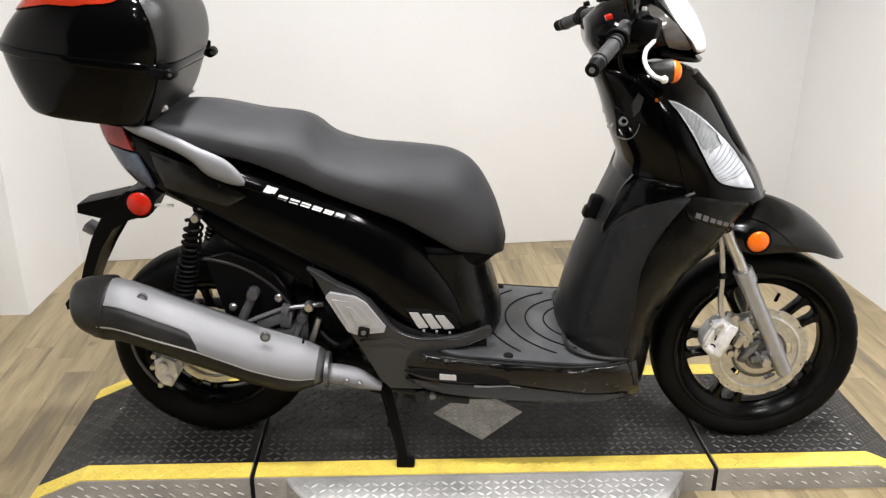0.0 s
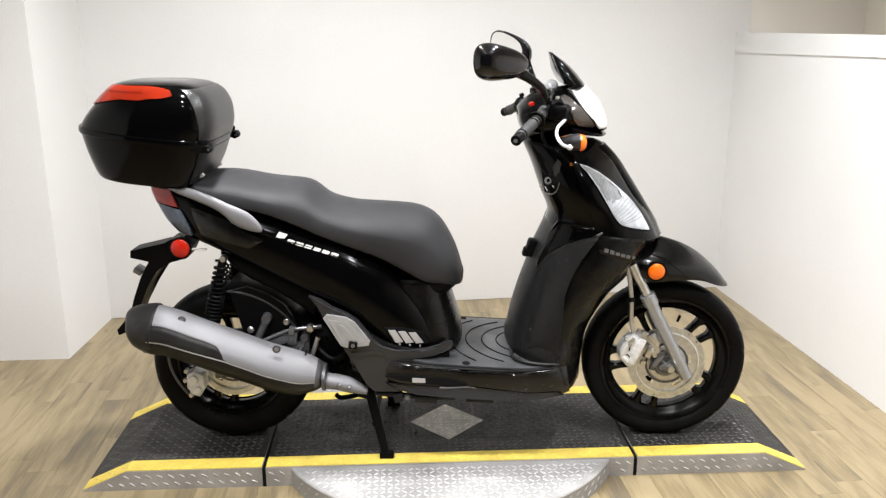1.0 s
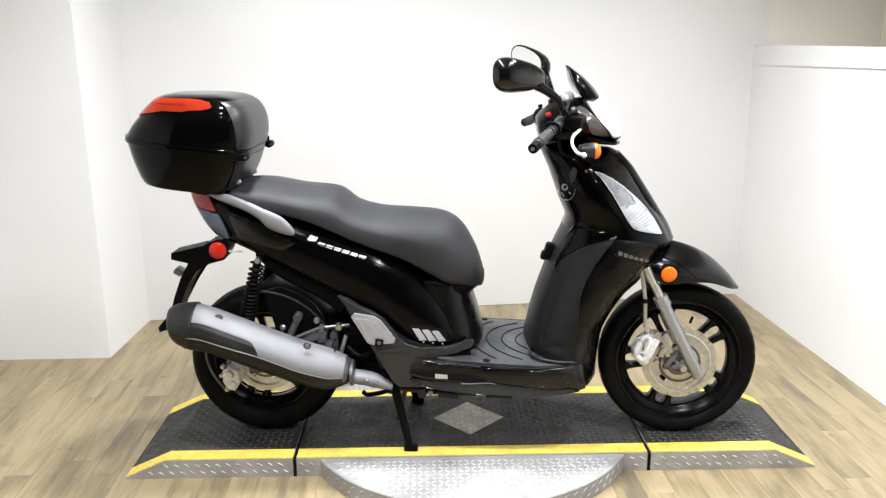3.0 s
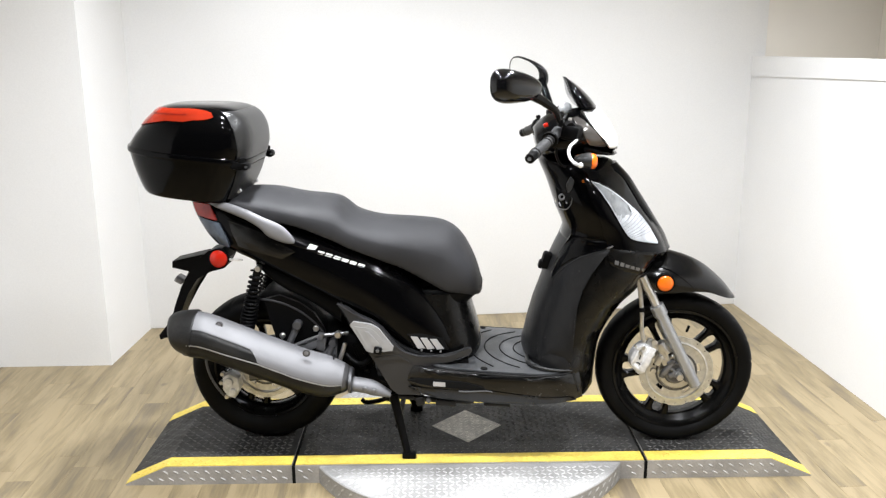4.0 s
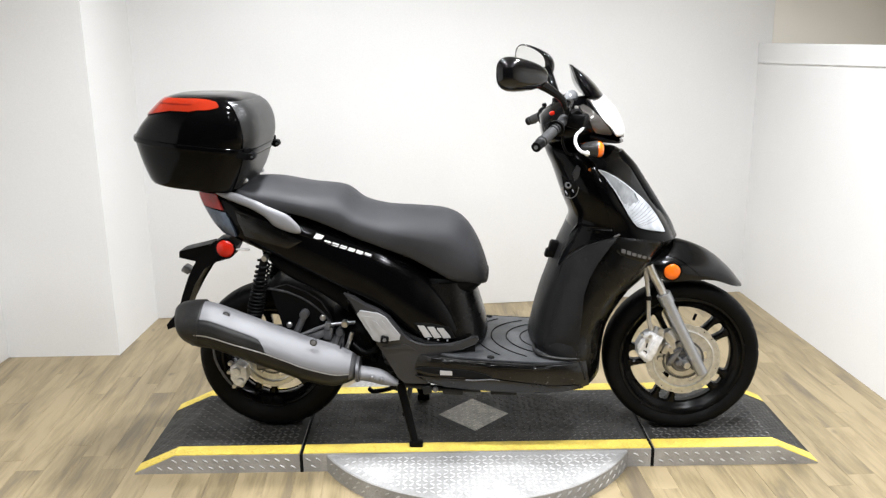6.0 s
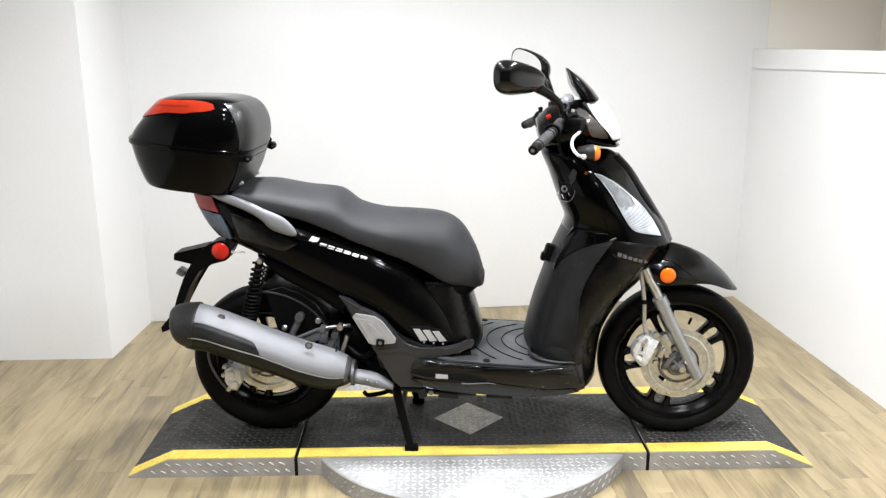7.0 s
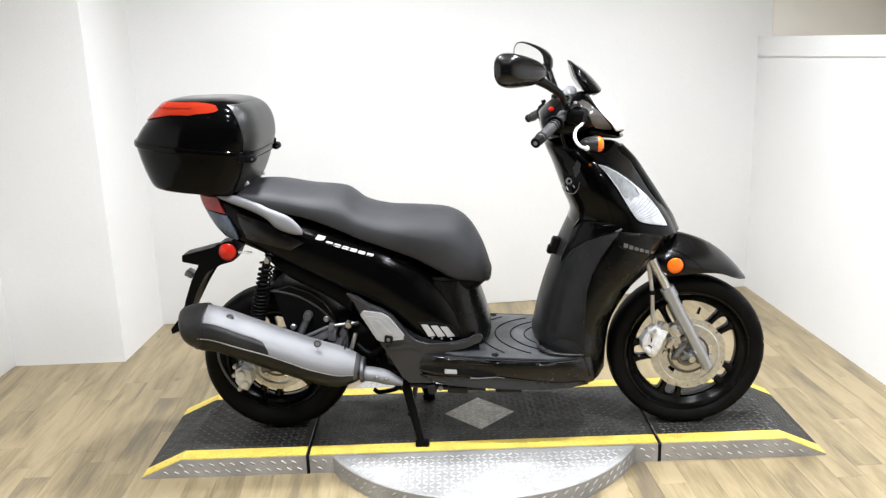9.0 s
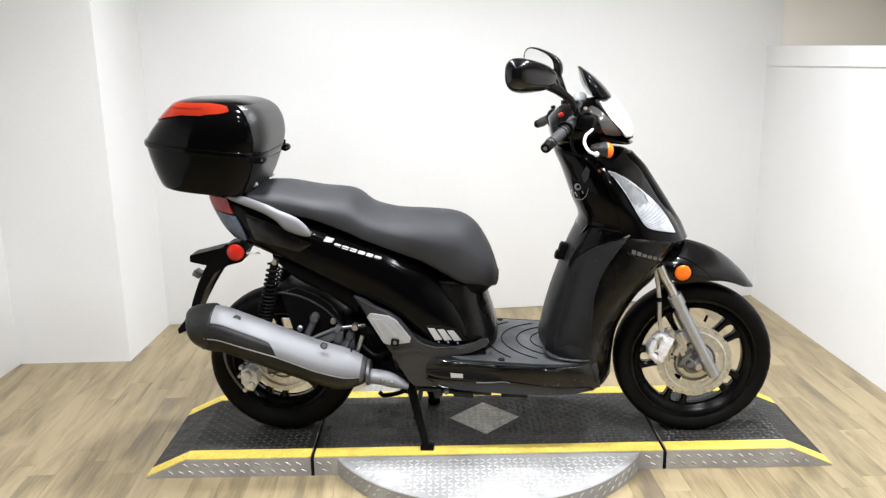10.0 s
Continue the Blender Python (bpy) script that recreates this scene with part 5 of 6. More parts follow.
def mirror(centre, u, half_u, half_z, n, label, frame_u=0.9, slide=0.0, taper=0.16):
    """A handlebar mirror: a shell with its back towards n, and the glass on the other side."""
    c, u, n, up = Vector(centre), Vector(u).normalized(), Vector(n).normalized(), Vector((0, 0, 1))
    bm = bmesh.new()
    rings = []
    for depth, k in ((-0.004, 0.93), (-0.002, 0.99), (0.004, 1.0), (0.014, 0.985), (0.026, 0.93), (0.037, 0.82), (0.046, 0.65), (0.052, 0.44), (0.055, 0.22), (0.056, 0.03)):
        ring = []
        for j in range(40):
            a = 2 * math.pi * j / 40
            cc, ss = math.cos(a), math.sin(a)
            e = 2 / 2.7
            pu, pz = math.copysign(abs(cc) ** e, cc), math.copysign(abs(ss) ** e, ss)
            pz *= 1 - taper * pu
            ring.append(c + u * half_u * k * pu + up * half_z * k * pz + n * depth)
        rings.append(ring)
    skin(bm, rings)
    m = add("mirror", bm, SHELLBLACK, label, sharp=60)
    g = bmesh.new()
    rings = []
    for depth in (-0.0075, -0.004):
        ring = []
        for j in range(40):
            a = 2 * math.pi * j / 40
            cc, ss = math.cos(a), math.sin(a)
            pu, pz = math.copysign(abs(cc) ** 0.74, cc), math.copysign(abs(ss) ** 0.74, ss)
            ring.append(c + u * (half_u * frame_u * pu + slide) + up * half_z * 0.9 * pz * (1 - taper * pu) + n * depth)
        rings.append(ring)
    skin(g, rings)
    add("glass", g, MIRROR, "mirror glass", m)
    return m


m = mirror((0.142, -0.335, 1.364), (0.80, 0.60, -0.10), 0.094, 0.048, (0.60, -0.80, 0.05), "black rear-view mirror", taper=0.28)
add("stem", tube([(0.175, -0.312, 1.348), (0.205, -0.287, 1.334), (0.240, -0.258, 1.313), (0.278, -0.225, 1.283), (0.292, -0.205, 1.250)], 0.019, 12, r_end=0.0085), GLOSS, "", m)
m = mirror((0.222, 0.335, 1.382), (0.80, -0.55, -0.22), 0.084, 0.055, (0.55, 0.82, 0), "black rear-view mirror", 0.78, -0.010)
add("stem", tube([(0.268, 0.305, 1.362), (0.288, 0.28, 1.31), (0.300, 0.225, 1.272), (0.300, 0.205, 1.240)], 0.017, 12, r_end=0.0085), GLOSS, "", m)
for s in (-1, 1):
    add("brake_cable", tube([(0.32, s * 0.16, 1.20), (0.29, s * 0.14, 1.15), (0.31, s * 0.13, 1.10), (0.36, s * 0.10, 1.09)], 0.005, 8), RUBBER, "black cable")

for s in (-1, 1):
    nut = lathe([(0.0001, 0.010), (0.012, 0.009), (0.013, 0.006), (0.013, -0.012)], (0.296, s * 0.203, 1.248), "z", 6)
    tube([(0.304, s * 0.19, 1.252), (0.318, s * 0.15, 1.268), (0.316, s * 0.10, 1.272), (0.300, s * 0.07, 1.266)], 0.0045, 8, bm=nut)
    add("clamp_nut", nut, SATIN, "black clamp and cable on the bar")
    add("clamp_screw", lathe([(0.0001, 0.004), (0.005, 0.004), (0.006, 0.0), (0.006, -0.006)], (0.330, s * 0.165, 1.254), "z", 10), STEEL)
    add("lever_pivot", lathe([(0.0001, 0.006), (0.008, 0.005), (0.009, 0.0), (0.009, -0.010)], (0.343, s * 0.19, 1.204), "z", 14), SHADE)
    add("lever_perch", block(0.034, 0.026, 0.016, pose(0.338, s * 0.185, 1.197, 0, 12, s * 20), 0.004), GUNMETAL)

# front wheel fittings
cal = prism([(0.612, 0.476), (0.648, 0.452), (0.656, 0.432), (0.634, 0.404), (0.617, 0.362), (0.600, 0.362), (0.572, 0.394), (0.570, 0.425), (0.586, 0.455)], 0.044, lambda u, v, w: (u - 0.002, -0.080 - w, v - 0.003), bevel=0.007)
block(0.026, 0.010, 0.096, pose(0.626, -0.1250, 0.414, 0, 24, 0), 0.004, cal)
block(0.034, 0.008, 0.012, pose(0.591, -0.1250, 0.386, 0, 42, 0), 0.003, cal)
block(0.012, 0.008, 0.050, pose(0.584, -0.1250, 0.424, 0, 22, 0), 0.003, cal)
block(0.030, 0.008, 0.012, pose(0.602, -0.1250, 0.462, 0, -38, 0), 0.003, cal)
caliper = add("brake_caliper", cal, WHITEMETAL, "bright alloy brake caliper")
for line in ([(0.596, 0.446), (0.602, 0.432), (0.600, 0.416)], [(0.590, 0.404), (0.598, 0.402), (0.604, 0.394)]):
    add("caliper_gap", tube([(x, -0.1238, z) for x, z in line], 0.0022, 8, 5), GAP, "", caliper)
for x, z in ((0.601, 0.441), (0.611, 0.459)):
    add("pin_cap", lathe([(0.0001, -0.010), (0.006, -0.010), (0.0075, -0.006), (0.0075, 0.004)], (x, -0.122, z), "y", 12), STEEL, "", caliper)
for x, z in ((0.588, 0.458), (0.606, 0.372)):
    add("bleed_screw", tube([(x, -0.118, z), (x - 0.006, -0.122, z + 0.010)], 0.005, 8), STEEL, "", caliper)
br = block(0.085, 0.014, 0.03, pose(0.668, -0.085, 0.452, 0, 25, 0), 0.005)
block(0.03, 0.02, 0.09, pose(0.690, -0.088, 0.425, 0, -18, 0), 0.005, br)
for x, z in ((0.652, 0.470), (0.690, 0.400), (0.655, 0.365)):
    lathe([(0.0001, -0.012), (0.009, -0.012), (0.010, -0.008), (0.010, 0.0)], (x, -0.093, z), "y", 12, bm=br)
block(0.05, 0.02, 0.016, pose(0.688, -0.098, 0.448, 0, 50, 0), 0.004, br)
block(0.02, 0.02, 0.04, pose(0.672, -0.100, 0.405, 0, 20, 0), 0.004, br)
add("caliper_bracket", br, STEEL, "", caliper)
add("brake_hose", tube([(0.570, -0.10, 0.72), (0.588, -0.10, 0.688), (0.602, -0.105, 0.60), (0.606, -0.108, 0.52), (0.616, -0.108, 0.475)], 0.0075, 10), STEEL, "braided brake hose", caliper)
add("hose_clip", tube([(0.603, -0.106, 0.600), (0.604, -0.106, 0.585)], 0.010, 10), RUBBER, "", caliper)
hub = lathe([(0.020, -0.088), (0.036, -0.088), (0.042, -0.080), (0.042, -0.060), (0.020, -0.060)], (0.738, 0, 0.350), "y", 40, closed=True)
block(0.05, 0.02, 0.018, pose(0.735, -0.09, 0.352, 0, -25, 0), 0.004, hub)
tube([(0.70, -0.09, 0.385), (0.725, -0.095, 0.365), (0.745, -0.095, 0.345)], 0.006, 8, bm=hub)
lathe([(0.0001, -0.102), (0.013, -0.102), (0.015, -0.098), (0.015, -0.08)], (0.733, 0, 0.351), "y", 6, bm=hub)
block(0.016, 0.02, 0.055, pose(0.705, -0.094, 0.372, 0, 35, 0), 0.004, hub)
block(0.014, 0.018, 0.05, pose(0.760, -0.090, 0.372, 0, 62, 0), 0.004, hub)
add("hub_sensor", hub, SHADE, "alloy hub and speed sensor", front_wheel)
dark = block(0.030, 0.016, 0.014, pose(0.716, -0.096, 0.395, 0, -35, 0), 0.003)
block(0.018, 0.016, 0.030, pose(0.690, -0.094, 0.352, 0, 20, 0), 0.003, dark)
block(0.024, 0.016, 0.012, pose(0.770, -0.088, 0.330, 0, 40, 0), 0.003, dark)
lathe([(0.018, -0.090), (0.030, -0.090), (0.030, -0.086), (0.018, -0.086)], (0.738, 0, 0.350), "y", 32, closed=True, bm=dark)
add("sensor_cover", dark, GUNMETAL, "", front_wheel)
add("valve", tube([(0.792, -0.02, 0.505), (0.784, -0.02, 0.482)], 0.005, 8), RUBBER, "", front_wheel)
add("reflector", lathe([(0.0001, -0.011), (0.022, -0.010), (0.028, -0.005), (0.029, 0.004), (0.0001, 0.006)], (0.676, -0.114, 0.690), seg=40), AMBER, "round amber reflector", fender, sharp=60)
add("bezel", lathe([(0.028, -0.006), (0.033, -0.005), (0.033, 0.016), (0.028, 0.016)], (0.676, -0.114, 0.690), seg=40, closed=True), MATTE, "", fender)

# rear: shock absorber, guard, hoses
for s in (-1, 1):
    top, foot = Vector((-0.728, s * 0.13, 0.738)), Vector((-0.774, s * 0.13, 0.540))
    sh = add("shock_absorber", tube([top, foot], 0.014, 16), RUBBER, "black coil-over shock absorber")
    axis = (foot - top)
    d = axis.normalized()
    e1 = d.orthogonal().normalized()
    e2 = d.cross(e1)
    pts, turns = [], 13.0
    for k in range(209):
        u = k / 208
        along = u ** 0.8 * 0.98 + 0.01
        a = 2 * math.pi * turns * u
        rad = 0.0205 + 0.0060 * u
        pts.append(top + axis * along + (e1 * math.cos(a) + e2 * math.sin(a)) * rad)
    add("spring", tube(pts, 0.0044, 6, 1), MATTE, "black coil spring", sh)
    add("top_mount", lathe([(0.0001, -0.018), (0.009, -0.018), (0.011, -0.012), (0.011, 0.012), (0.0001, 0.014)], tuple(top + Vector((0.004, 0, 0.006))), "y", 20), STEEL, "", sh)
    add("lower_cup", tube([foot - d * 0.022, foot + d * 0.012], 0.027, 20), MATTE, "", sh)
guard = add("wheel_guard", prism([(-0.717, 0.628), (-0.66, 0.642), (-0.592, 0.615), (-0.541, 0.578), (-0.508, 0.525), (-0.49, 0.46), (-0.532, 0.470), (-0.581, 0.475), (-0.651, 0.460), (-0.674, 0.467), (-0.692, 0.534)], 0.02, lambda u, v, w: (u, -0.118 + w, v), bevel=0.004), MATTE, "black rear wheel guard")
arc = bmesh.new()
rings = []
for k in range(22):
    a = radians(22 + 66 * k / 21)
    rings.append([(-0.742 + r * math.cos(a), y, 0.345 + r * math.sin(a)) for r, y in ((0.284, -0.112), (0.290, -0.104), (0.294, 0), (0.290, 0.104), (0.284, 0.112), (0.280, 0.104), (0.286, 0), (0.280, -0.104))])
skin(arc, rings)
add("inner_tail", loft([(-0.74, 0.79, -0.735, 0.735, 0.08, 0.11, 0.10, 0.1, 0.3), (-0.66, 0.76, -0.66, 0.66, 0.10, 0.13, 0.11, 0.1, 0.3), (-0.55, 0.72, -0.55, 0.60, 0.11, 0.14, 0.12, 0.1, 0.3), (-0.44, 0.68, -0.44, 0.52, 0.12, 0.15, 0.13, 0.1, 0.3)]), MATTE, "black inner bodywork")
add("drive_case", loft([(-0.84, 0.40, -0.83, 0.29, 0.02, 0.035, 0.02, 0.4, 0.4), (-0.74, 0.41, -0.74, 0.25, 0.03, 0.045, 0.03, 0.4, 0.4), (-0.55, 0.45, -0.55, 0.26, 0.03, 0.05, 0.03, 0.4, 0.4), (-0.38, 0.47, -0.38, 0.27, 0.03, 0.05, 0.03, 0.4, 0.4), (-0.30, 0.42, -0.30, 0.30, 0.02, 0.03, 0.02, 0.4, 0.4)], 5, 0.135), GUNMETAL, "dark alloy drive casing")
add("guard_arch", arc, MATTE, "", guard)
# ridge of the guard, in a lighter grey that stands for its highlight
add("guard_ridge", tube([(-0.742 + 0.283 * math.cos(radians(a)), -0.116, 0.345 + 0.283 * math.sin(radians(a))) for a in (34, 46, 58, 70, 82, 90)], 0.005, 8), GREY, "", guard)
for x, z in ((-0.655, 0.495), (-0.535, 0.522)):
    add("bolt", lathe([(0.0001, -0.008), (0.008, -0.007), (0.011, -0.003), (0.011, 0.004)], (x, -0.12, z), "y", 16), STEEL, "bright bolt head", guard)
arm = tube([(-0.597, -0.13, 0.536), (-0.633, -0.145, 0.462)], 0.012, 12)
lathe([(0.0001, -0.02), (0.014, -0.02), (0.016, -0.015), (0.016, 0.015), (0.0001, 0.02)], (-0.597, -0.13, 0.540), "y", 16, bm=arm)
add("muffler_bracket", arm, GUNMETAL, "dark exhaust mounting arm")
arm = tube([(-0.474, -0.13, 0.472), (-0.496, -0.15, 0.416)], 0.010, 12)
lathe([(0.0001, -0.02), (0.012, -0.02), (0.014, -0.015), (0.014, 0.015), (0.0001, 0.02)], (-0.474, -0.13, 0.475), "y", 16, bm=arm)
add("muffler_bracket", arm, GUNMETAL, "dark exhaust mounting arm")
add("engine_bolt", lathe([(0.0001, -0.012), (0.010, -0.012), (0.013, -0.006), (0.013, 0.01)], (-0.455, -0.135, 0.505), "y", 14), STEEL, "bright bolt head")
lug = block(0.075, 0.03, 0.03, pose(-0.555, -0.125, 0.462, 0, -22, 0), 0.006)
block(0.03, 0.03, 0.05, pose(-0.515, -0.128, 0.47, 0, 10, 0), 0.006, lug)
add("hanger", lug, SHADE, "cast alloy hanger")
spring_pin = tube([(-0.43, -0.14, 0.475), (-0.455, -0.15, 0.40)], 0.008, 10)
add("link", spring_pin, STEEL, "")
hose = tube([(-0.615, -0.14, 0.462), (-0.552, -0.142, 0.490), (-0.511, -0.142, 0.503), (-0.42, -0.13, 0.510)], 0.006, 10)
add("rear_hose", hose, SHADE, "braided rear brake hose")
add("hose_clamp", block(0.020, 0.020, 0.028, pose(-0.515, -0.142, 0.500, 0, 15, 0), 0.004), SHADE, "")
sw = loft([(-0.78, 0.372, -0.78, 0.320, 0.015, 0.02, 0.015, 0.3, 0.3), (-0.62, 0.41, -0.62, 0.345, 0.015, 0.022, 0.015, 0.3, 0.3), (-0.46, 0.475, -0.46, 0.40, 0.02, 0.028, 0.02, 0.3, 0.3)], 4, -0.115)
add("swingarm", sw, GUNMETAL, "dark alloy swingarm")
eng = loft([(-0.60, 0.50, -0.60, 0.36, 0.06, 0.09, 0.06, 0.3, 0.3), (-0.45, 0.54, -0.45, 0.33, 0.09, 0.12, 0.10, 0.3, 0.3), (-0.30, 0.50, -0.30, 0.30, 0.09, 0.12, 0.10, 0.3, 0.3)], 5)
for k in range(5):
    block(0.008, 0.26, 0.10, pose(-0.42 + 0.03 * k, 0, 0.42, 0, -20, 0), 0.002, eng)
add("engine", eng, MATTE, "dark finned engine block")
sump = loft([(-0.47, 0.40, -0.47, 0.285, 0.05, 0.08, 0.05, 0.3, 0.3), (-0.36, 0.41, -0.36, 0.265, 0.09, 0.13, 0.09, 0.2, 0.3), (-0.26, 0.41, -0.26, 0.270, 0.10, 0.14, 0.10, 0.2, 0.3), (-0.17, 0.37, -0.17, 0.29, 0.08, 0.11, 0.08, 0.3, 0.3)], 4)
for x, z in ((-0.40, 0.345), (-0.355, 0.375), (-0.325, 0.395)):
    lathe([(0.0001, -0.15), (0.008, -0.15), (0.010, -0.145), (0.010, -0.10)], (x, 0, z), "y", 12, bm=sump)
add("sump", sump, MATTE, "black engine sump", sharp=50)
add("cooling_hose", tube([(-0.43, -0.13, 0.43), (-0.39, -0.15, 0.405), (-0.355, -0.15, 0.41), (-0.33, -0.13, 0.44)], 0.010, 10), RUBBER, "black rubber hose")
rc = prism([(-0.882, 0.335), (-0.855, 0.350), (-0.824, 0.331), (-0.820, 0.289), (-0.842, 0.253), (-0.868, 0.262), (-0.884, 0.287)], 0.045, lambda u, v, w: (u, -0.078 - w, v), bevel=0.009)
for x, z, r in ((-0.858, 0.318, 0.017), (-0.845, 0.281, 0.014)):
    lathe([(0.0001, -0.036), (r - 0.003, -0.036), (r, -0.030), (r, 0.0)], (x, -0.095, z), "y", 20, bm=rc)
rear_cal = add("brake_caliper", rc, WHITEMETAL, "bright alloy brake caliper")
for x, z in ((-0.882, 0.345), (-0.888, 0.312), (-0.872, 0.258)):
    add("caliper_bolt", lathe([(0.0001, -0.012), (0.007, -0.012), (0.008, -0.008), (0.008, 0.006)], (x, -0.108, z), "y", 10), STEEL, "", rear_cal)
add("brake_hose", tube([(-0.845, -0.10, 0.255), (-0.88, -0.11, 0.26), (-0.925, -0.11, 0.33), (-0.94, -0.10, 0.40), (-0.90, -0.09, 0.44)], 0.0045, 8), GUNMETAL, "", rear_cal)
for x, z in ((-0.840, 0.574), (-0.542, 0.485)):
    p, _, _, _ = hot.ray_cast(Vector((x, -1, z)), Vector((0, 1, 0)))
    y = (p.y if p else -0.27) + 0.0004
    bo = lathe([(0.006, -0.0012), (0.0118, -0.0012), (0.0128, 0.0), (0.0128, 0.006), (0.006, 0.006)], (x, y, z), "y", 20, closed=True)
    add("bolt", bo, GUNMETAL, "", muffler)
    add("bolt_head", lathe([(0.0001, -0.0016), (0.007, -0.0016), (0.008, -0.0006), (0.008, 0.004)], (x, y, z), "y", 14), SILVER, "", muffler)
add("front_clamp", loft([(-0.405, 0.412, -0.410, 0.318, 0.035, 0.055, 0.035, 0.45, 0.45), (-0.396, 0.408, -0.400, 0.318, 0.035, 0.055, 0.035, 0.45, 0.45)], 2, YM), GUNMETAL, "", muffler)
add("down_pipe", loft([(-0.402, 0.372, -0.402, 0.318, 0.02, 0.030, 0.02, 0.45, 0.45), (-0.36, 0.366, -0.362, 0.312, 0.02, 0.030, 0.02, 0.45, 0.45), (-0.318, 0.354, -0.325, 0.302, 0.018, 0.028, 0.018, 0.45, 0.45), (-0.265, 0.318, -0.27, 0.296, 0.01, 0.014, 0.01, 0.45, 0.45)], 4, YM + 0.012), SILVER, "silver exhaust down-pipe cover", muffler, sharp=60)
for x, z in ((-0.354, 0.338), (-0.322, 0.330)):
    add("bolt", lathe([(0.0001, -0.004), (0.006, -0.004), (0.009, -0.001), (0.009, 0.01)], (x, YM - 0.020, z), "y", 16), SHADE, "", muffler)

# centre stand
st = tube([(-0.264, -0.15, 0.290), (-0.212, -0.20, DECK_Z + 0.018)], 0.0175, 12, r_end=0.013)
tube([(-0.264, 0.15, 0.290), (-0.212, 0.20, DECK_Z + 0.018)], 0.0175, 12, r_end=0.013, bm=st)
block(0.06, 0.012, 0.06, pose(-0.268, -0.148, 0.288, 0, 15, 0), 0.004, st)
block(0.06, 0.012, 0.06, pose(-0.268, 0.148, 0.288, 0, 15, 0), 0.004, st)
tube([(-0.262, -0.16, 0.272), (-0.262, 0.16, 0.272)], 0.014, 10, bm=st)
tube([(-0.247, -0.176, 0.18), (-0.247, 0.176, 0.18)], 0.010, 10, bm=st)
for s in (-1, 1):
    block(0.048, 0.03, 0.022, pose(-0.207, s * 0.20, DECK_Z + 0.0135), 0.004, st)
tube([(-0.262, 0.16, 0.20), (-0.32, 0.17, 0.135), (-0.40, 0.18, 0.110), (-0.425, 0.19, 0.118)], 0.009, 10, bm=st)
add("centre_stand", st, MATTE, "black tubular centre stand")


# ---- raised tread on the plates ----
def lozenges(name, places, mat, parent, label):
    """Small raised bars; each place is (centre, way along, normal)."""
    verts, faces = [], []
    for c, u, n in places:
        c, u, n = Vector(c), Vector(u).normalized(), Vector(n).normalized()
        v = n.cross(u)
        k = len(verts)
        for a, b, h in ((-1, 0, 0), (-0.4, -1, 0), (0.4, -1, 0), (1, 0, 0), (0.4, 1, 0), (-0.4, 1, 0), (-0.55, 0, 1), (0.55, 0, 1)):
            verts.append(c + u * 0.0115 * a + v * 0.0036 * b + n * 0.0019 * h)
        faces += [(k, k + 1, k + 6), (k + 1, k + 2, k + 7, k + 6), (k + 2, k + 3, k + 7), (k + 3, k + 4, k + 7), (k + 4, k + 5, k + 6, k + 7), (k + 5, k, k + 6)]
    me = bpy.data.meshes.new(name)
    me.from_pydata(verts, [], faces)
    me.materials.append(mat)
    ob = new(name, me)
    ob.parent = parent
    return tagged(ob, label, kind="stuff")


def inside_inlay(x, y):
    return abs(x) / 0.14 + abs(y - 0.008) / 0.147 < 1


GRID = 0.0225
top, yel, bare, inlay = [], [], [], []
for i in range(-54, 55):
    for j in range(-27, 28):
        x, y = i * GRID, j * GRID
        up = (i + j) % 2 == 0
        u = Vector((1, 0.9 if up else -0.9, 0))
        if abs(x) < END_X - 0.02 and abs(y) < HALF_Y - 0.01 and abs(abs(x) - SEAM_X) > 0.018:
            z = deck_height(x)
            slope = 0 if abs(x) < FLAT_X else -math.copysign(DECK_Z / (END_X - FLAT_X), x)
            n = Vector((-slope, 0, 1))
            u.z = slope
            if inside_inlay(x * 1.13, 0.008 + (y - 0.008) * 1.13):
                inlay.append(((x, y, z + 0.0032), u, n))
            elif inside_inlay(x * 0.93, 0.008 + (y - 0.008) * 0.93) or abs(abs(y) - HALF_Y + 0.067) < 0.009:
                continue
            elif abs(y) > HALF_Y - 0.067:
                yel.append(((x, y, z + 0.003), u, n))
            else:
                top.append(((x, y, z + 0.0025), u, n))
        elif abs(y) > HALF_Y + 0.008 and x * x + y * y < (DISC_R - 0.02) ** 2:
            bare.append(((x, y, DECK_Z - 0.004), u, (0, 0, 1)))
for s in (-1, 1):
    for i in range(-33, 34):
        for j in (0, 1):
            x, z = i * 0.036 + 0.018 * j, 0.020 + 0.027 * j
            if z + 0.012 < deck_height(x) and abs(abs(x) - SEAM_X) > 0.02 and abs(x) > math.sqrt(DISC_R ** 2 - HALF_Y ** 2) + 0.02:
                bare.append(((x, s * HALF_Y, z), (1, 0, -0.7 if (i + j) % 2 else -0.5), (0, s, 0)))
    for k in range(60):
        a = radians(-148 + 116 * k / 59) * -s
        if abs(DISC_R * math.sin(a)) > HALF_Y + 0.01:
            z = 0.018 if k % 2 else 0.043
            bare.append(((DISC_R * math.cos(a), DISC_R * math.sin(a), z), (-math.sin(a), math.cos(a), 0.7), (math.cos(a), math.sin(a), 0)))
lozenges("tread_bar", top, WORN, platform, "dark raised tread bars")
lozenges("tread_bar", yel, YELLOW, platform, "yellow raised tread bars")
lozenges("tread_bar", inlay, INLAYBAR, platform, "worn tread bars on the inlay")
lozenges("tread_bar", bare, BARS, platform, "bare metal raised tread bars")

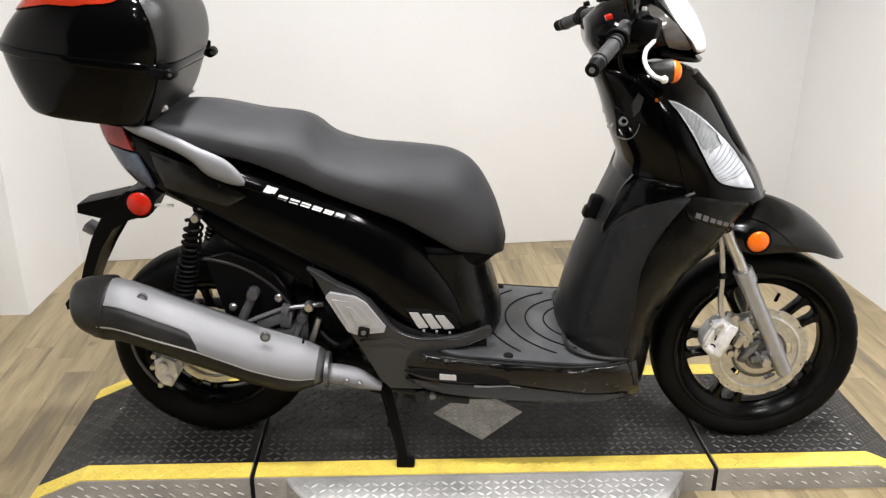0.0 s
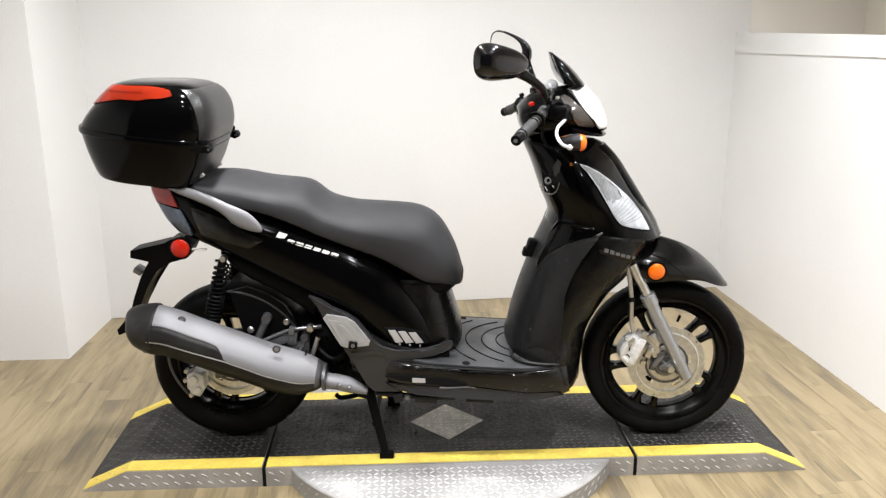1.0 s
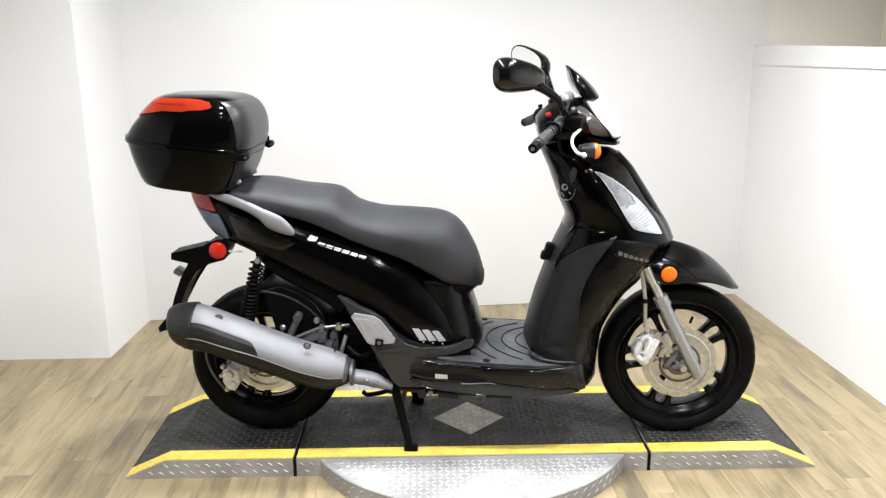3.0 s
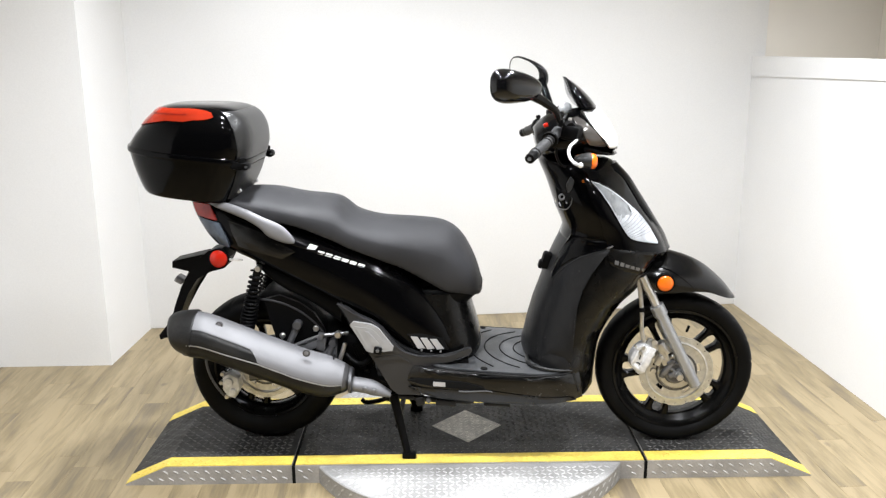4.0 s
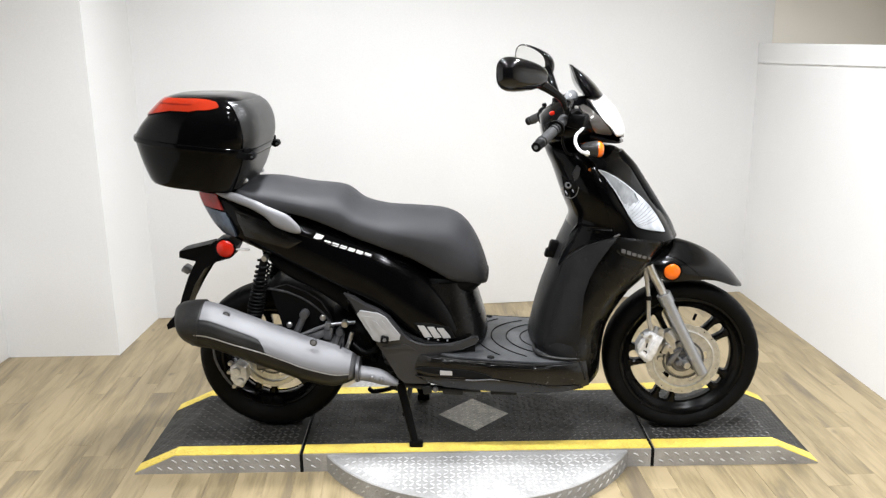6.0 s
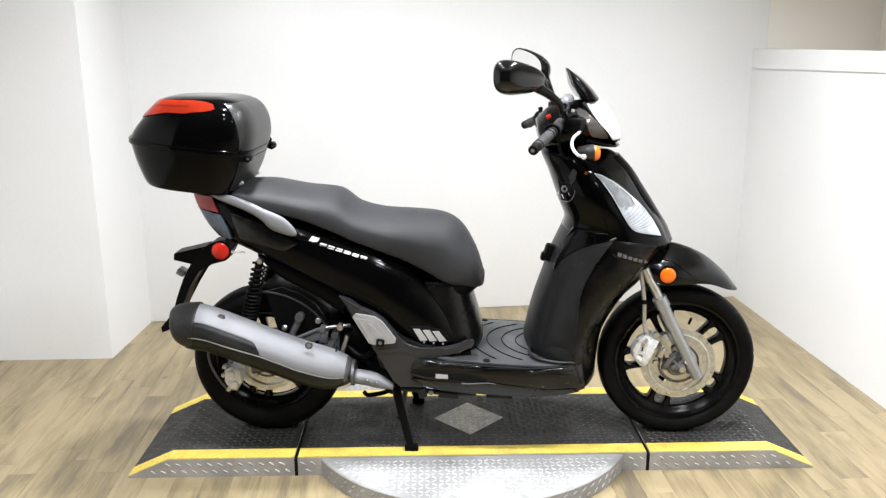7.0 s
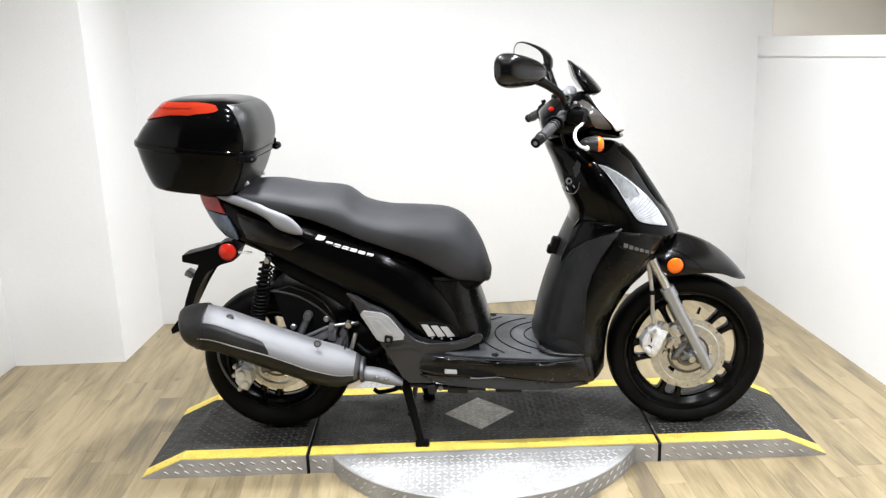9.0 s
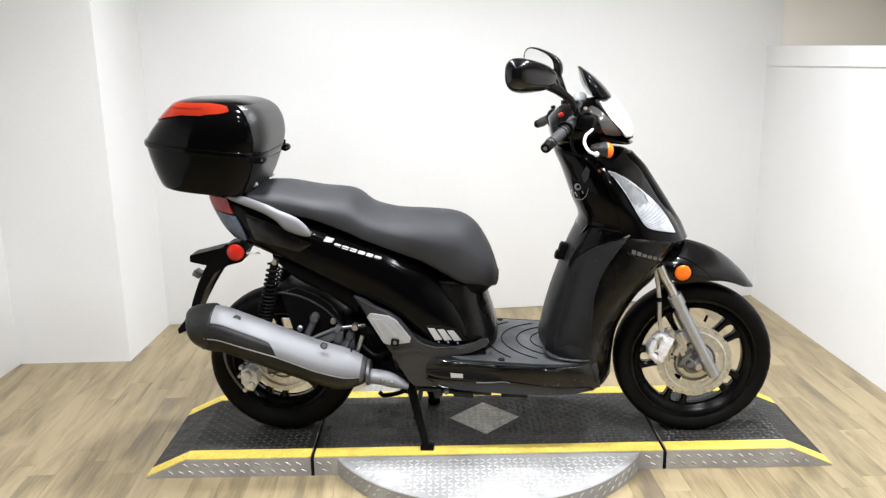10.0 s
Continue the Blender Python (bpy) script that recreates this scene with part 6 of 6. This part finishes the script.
# ---- floor planks ----
def plank_material():
    m = bpy.data.materials.new("vinyl_plank")
    m.use_nodes = True
    nt = m.node_tree
    p = nt.nodes["Principled BSDF"]
    tex = nt.nodes.new("ShaderNodeTexCoord")
    info = nt.nodes.new("ShaderNodeObjectInfo")
    shift = nt.nodes.new("ShaderNodeVectorMath")
    shift.operation = "MULTIPLY_ADD"
    geo = nt.nodes.new("ShaderNodeNewGeometry")
    both = nt.nodes.new("ShaderNodeMath")
    both.operation = "ADD"
    nt.links.new(info.outputs["Random"], both.inputs[0])
    nt.links.new(geo.outputs["Random Per Island"], both.inputs[1])
    chance = nt.nodes.new("ShaderNodeMath")
    chance.operation = "FRACT"
    nt.links.new(both.outputs[0], chance.inputs[0])
    nt.links.new(chance.outputs[0], shift.inputs[0])
    shift.inputs[1].default_value = (37.0, 91.0, 13.0)
    nt.links.new(tex.outputs["Object"], shift.inputs[2])

    def streak(scale, sx, sy, detail, dist):
        s = nt.nodes.new("ShaderNodeVectorMath")
        s.operation = "MULTIPLY"
        s.inputs[1].default_value = (sx, sy, 1)
        nt.links.new(shift.outputs[0], s.inputs[0])
        n = nt.nodes.new("ShaderNodeTexNoise")
        n.inputs["Scale"].default_value, n.inputs["Detail"].default_value, n.inputs["Distortion"].default_value = scale, detail, dist
        n.inputs["Roughness"].default_value = 0.6
        nt.links.new(s.outputs[0], n.inputs["Vector"])
        return n.outputs["Fac"]
    broad = streak(4.4, 2.8, 0.42, 8, 0.7)
    fine = streak(28.0, 3.0, 0.22, 4, 0.3)
    add_ = nt.nodes.new("ShaderNodeMath")
    add_.operation = "MULTIPLY_ADD"
    add_.inputs[1].default_value = 0.42
    nt.links.new(fine, add_.inputs[0])
    nt.links.new(broad, add_.inputs[2])
    tone = nt.nodes.new("ShaderNodeMath")
    tone.operation = "MULTIPLY_ADD"
    tone.inputs[1].default_value = 0.14
    nt.links.new(chance.outputs[0], tone.inputs[0])
    nt.links.new(add_.outputs[0], tone.inputs[2])
    ramp = nt.nodes.new("ShaderNodeValToRGB")
    nt.links.new(tone.outputs[0], ramp.inputs["Fac"])
    e = ramp.color_ramp.elements
    e[0].position, e[0].color = 0.50, (0.108, 0.085, 0.056, 1)
    e[1].position, e[1].color = 0.90, (0.272, 0.213, 0.122, 1)
    mid = ramp.color_ramp.elements.new(0.62)
    mid.color = (0.143, 0.112, 0.068, 1)
    warm = ramp.color_ramp.elements.new(0.71)
    warm.color = (0.188, 0.146, 0.078, 1)
    knot = streak(7.0, 1.6, 0.9, 1, 0.0)
    spot = nt.nodes.new("ShaderNodeMapRange")
    spot.inputs["From Min"].default_value, spot.inputs["From Max"].default_value = 0.74, 0.80
    spot.inputs["To Max"].default_value = 0.6
    nt.links.new(knot, spot.inputs["Value"])
    dark = nt.nodes.new("ShaderNodeMix")
    dark.data_type = "RGBA"
    nt.links.new(spot.outputs[0], dark.inputs["Factor"])
    nt.links.new(ramp.outputs["Color"], dark.inputs["A"])
    dark.inputs["B"].default_value = (0.07, 0.055, 0.038, 1)
    nt.links.new(dark.outputs["Result"], p.inputs["Base Color"])
    p.inputs["Roughness"].default_value = 0.40
    p.inputs["Specular IOR Level"].default_value = 0.55
    b = nt.nodes.new("ShaderNodeBump")
    b.inputs["Strength"].default_value, b.inputs["Distance"].default_value = 0.25, 0.001
    nt.links.new(fine, b.inputs["Height"])
    nt.links.new(b.outputs[0], p.inputs["Normal"])
    return m


PLANK = plank_material()
PW, PL = 0.100, 0.66
pm = block(PW - 0.0004, PL - 0.0004, 0.006, None, 0.0006, seg=1)
plank_mesh = bpy.data.meshes.new("plank")
pm.to_mesh(plank_mesh)
pm.free()
plank_mesh.materials.append(PLANK)
ROOM = pose(0, 0, 0, 0, 0, 5.5)
rng = random.Random(7)
rest_verts, rest_faces = [], []
for i in range(-54, 55):
    start = rng.random() * PL
    for j in range(-12, 5):
        x, y = i * PW, j * PL + start
        at = ROOM @ Vector((x, y, 0))
        if -2.3 < at.x < 2.0 and -1.6 < at.y < 2.1:
            o = new("plank", plank_mesh)
            o.parent = room_floor
            o.matrix_basis = ROOM @ pose(x, y, -0.003)
        elif -4.8 < at.x < 4.8 and -6.4 < at.y < 2.4:
            k = len(rest_verts)
            for dx, dy, dz in ((-1, -1, -0.006), (1, -1, -0.006), (1, 1, -0.006), (-1, 1, -0.006), (-1, -1, 0), (1, -1, 0), (1, 1, 0), (-1, 1, 0)):
                rest_verts.append(ROOM @ Vector((x + dx * PW * 0.498, y + dy * PL * 0.4995, dz)))
            rest_faces += [(k + 4, k + 5, k + 6, k + 7), (k, k + 1, k + 5, k + 4), (k + 1, k + 2, k + 6, k + 5), (k + 2, k + 3, k + 7, k + 6), (k + 3, k, k + 4, k + 7)]
rest = bpy.data.meshes.new("plank_rest")
rest.from_pydata(rest_verts, [], rest_faces)
rest.materials.append(PLANK)
rest_ob = new("plank_rest", rest)
rest_ob.parent = room_floor
tagged(rest_ob, "more pale oak-look planks", kind="stuff")
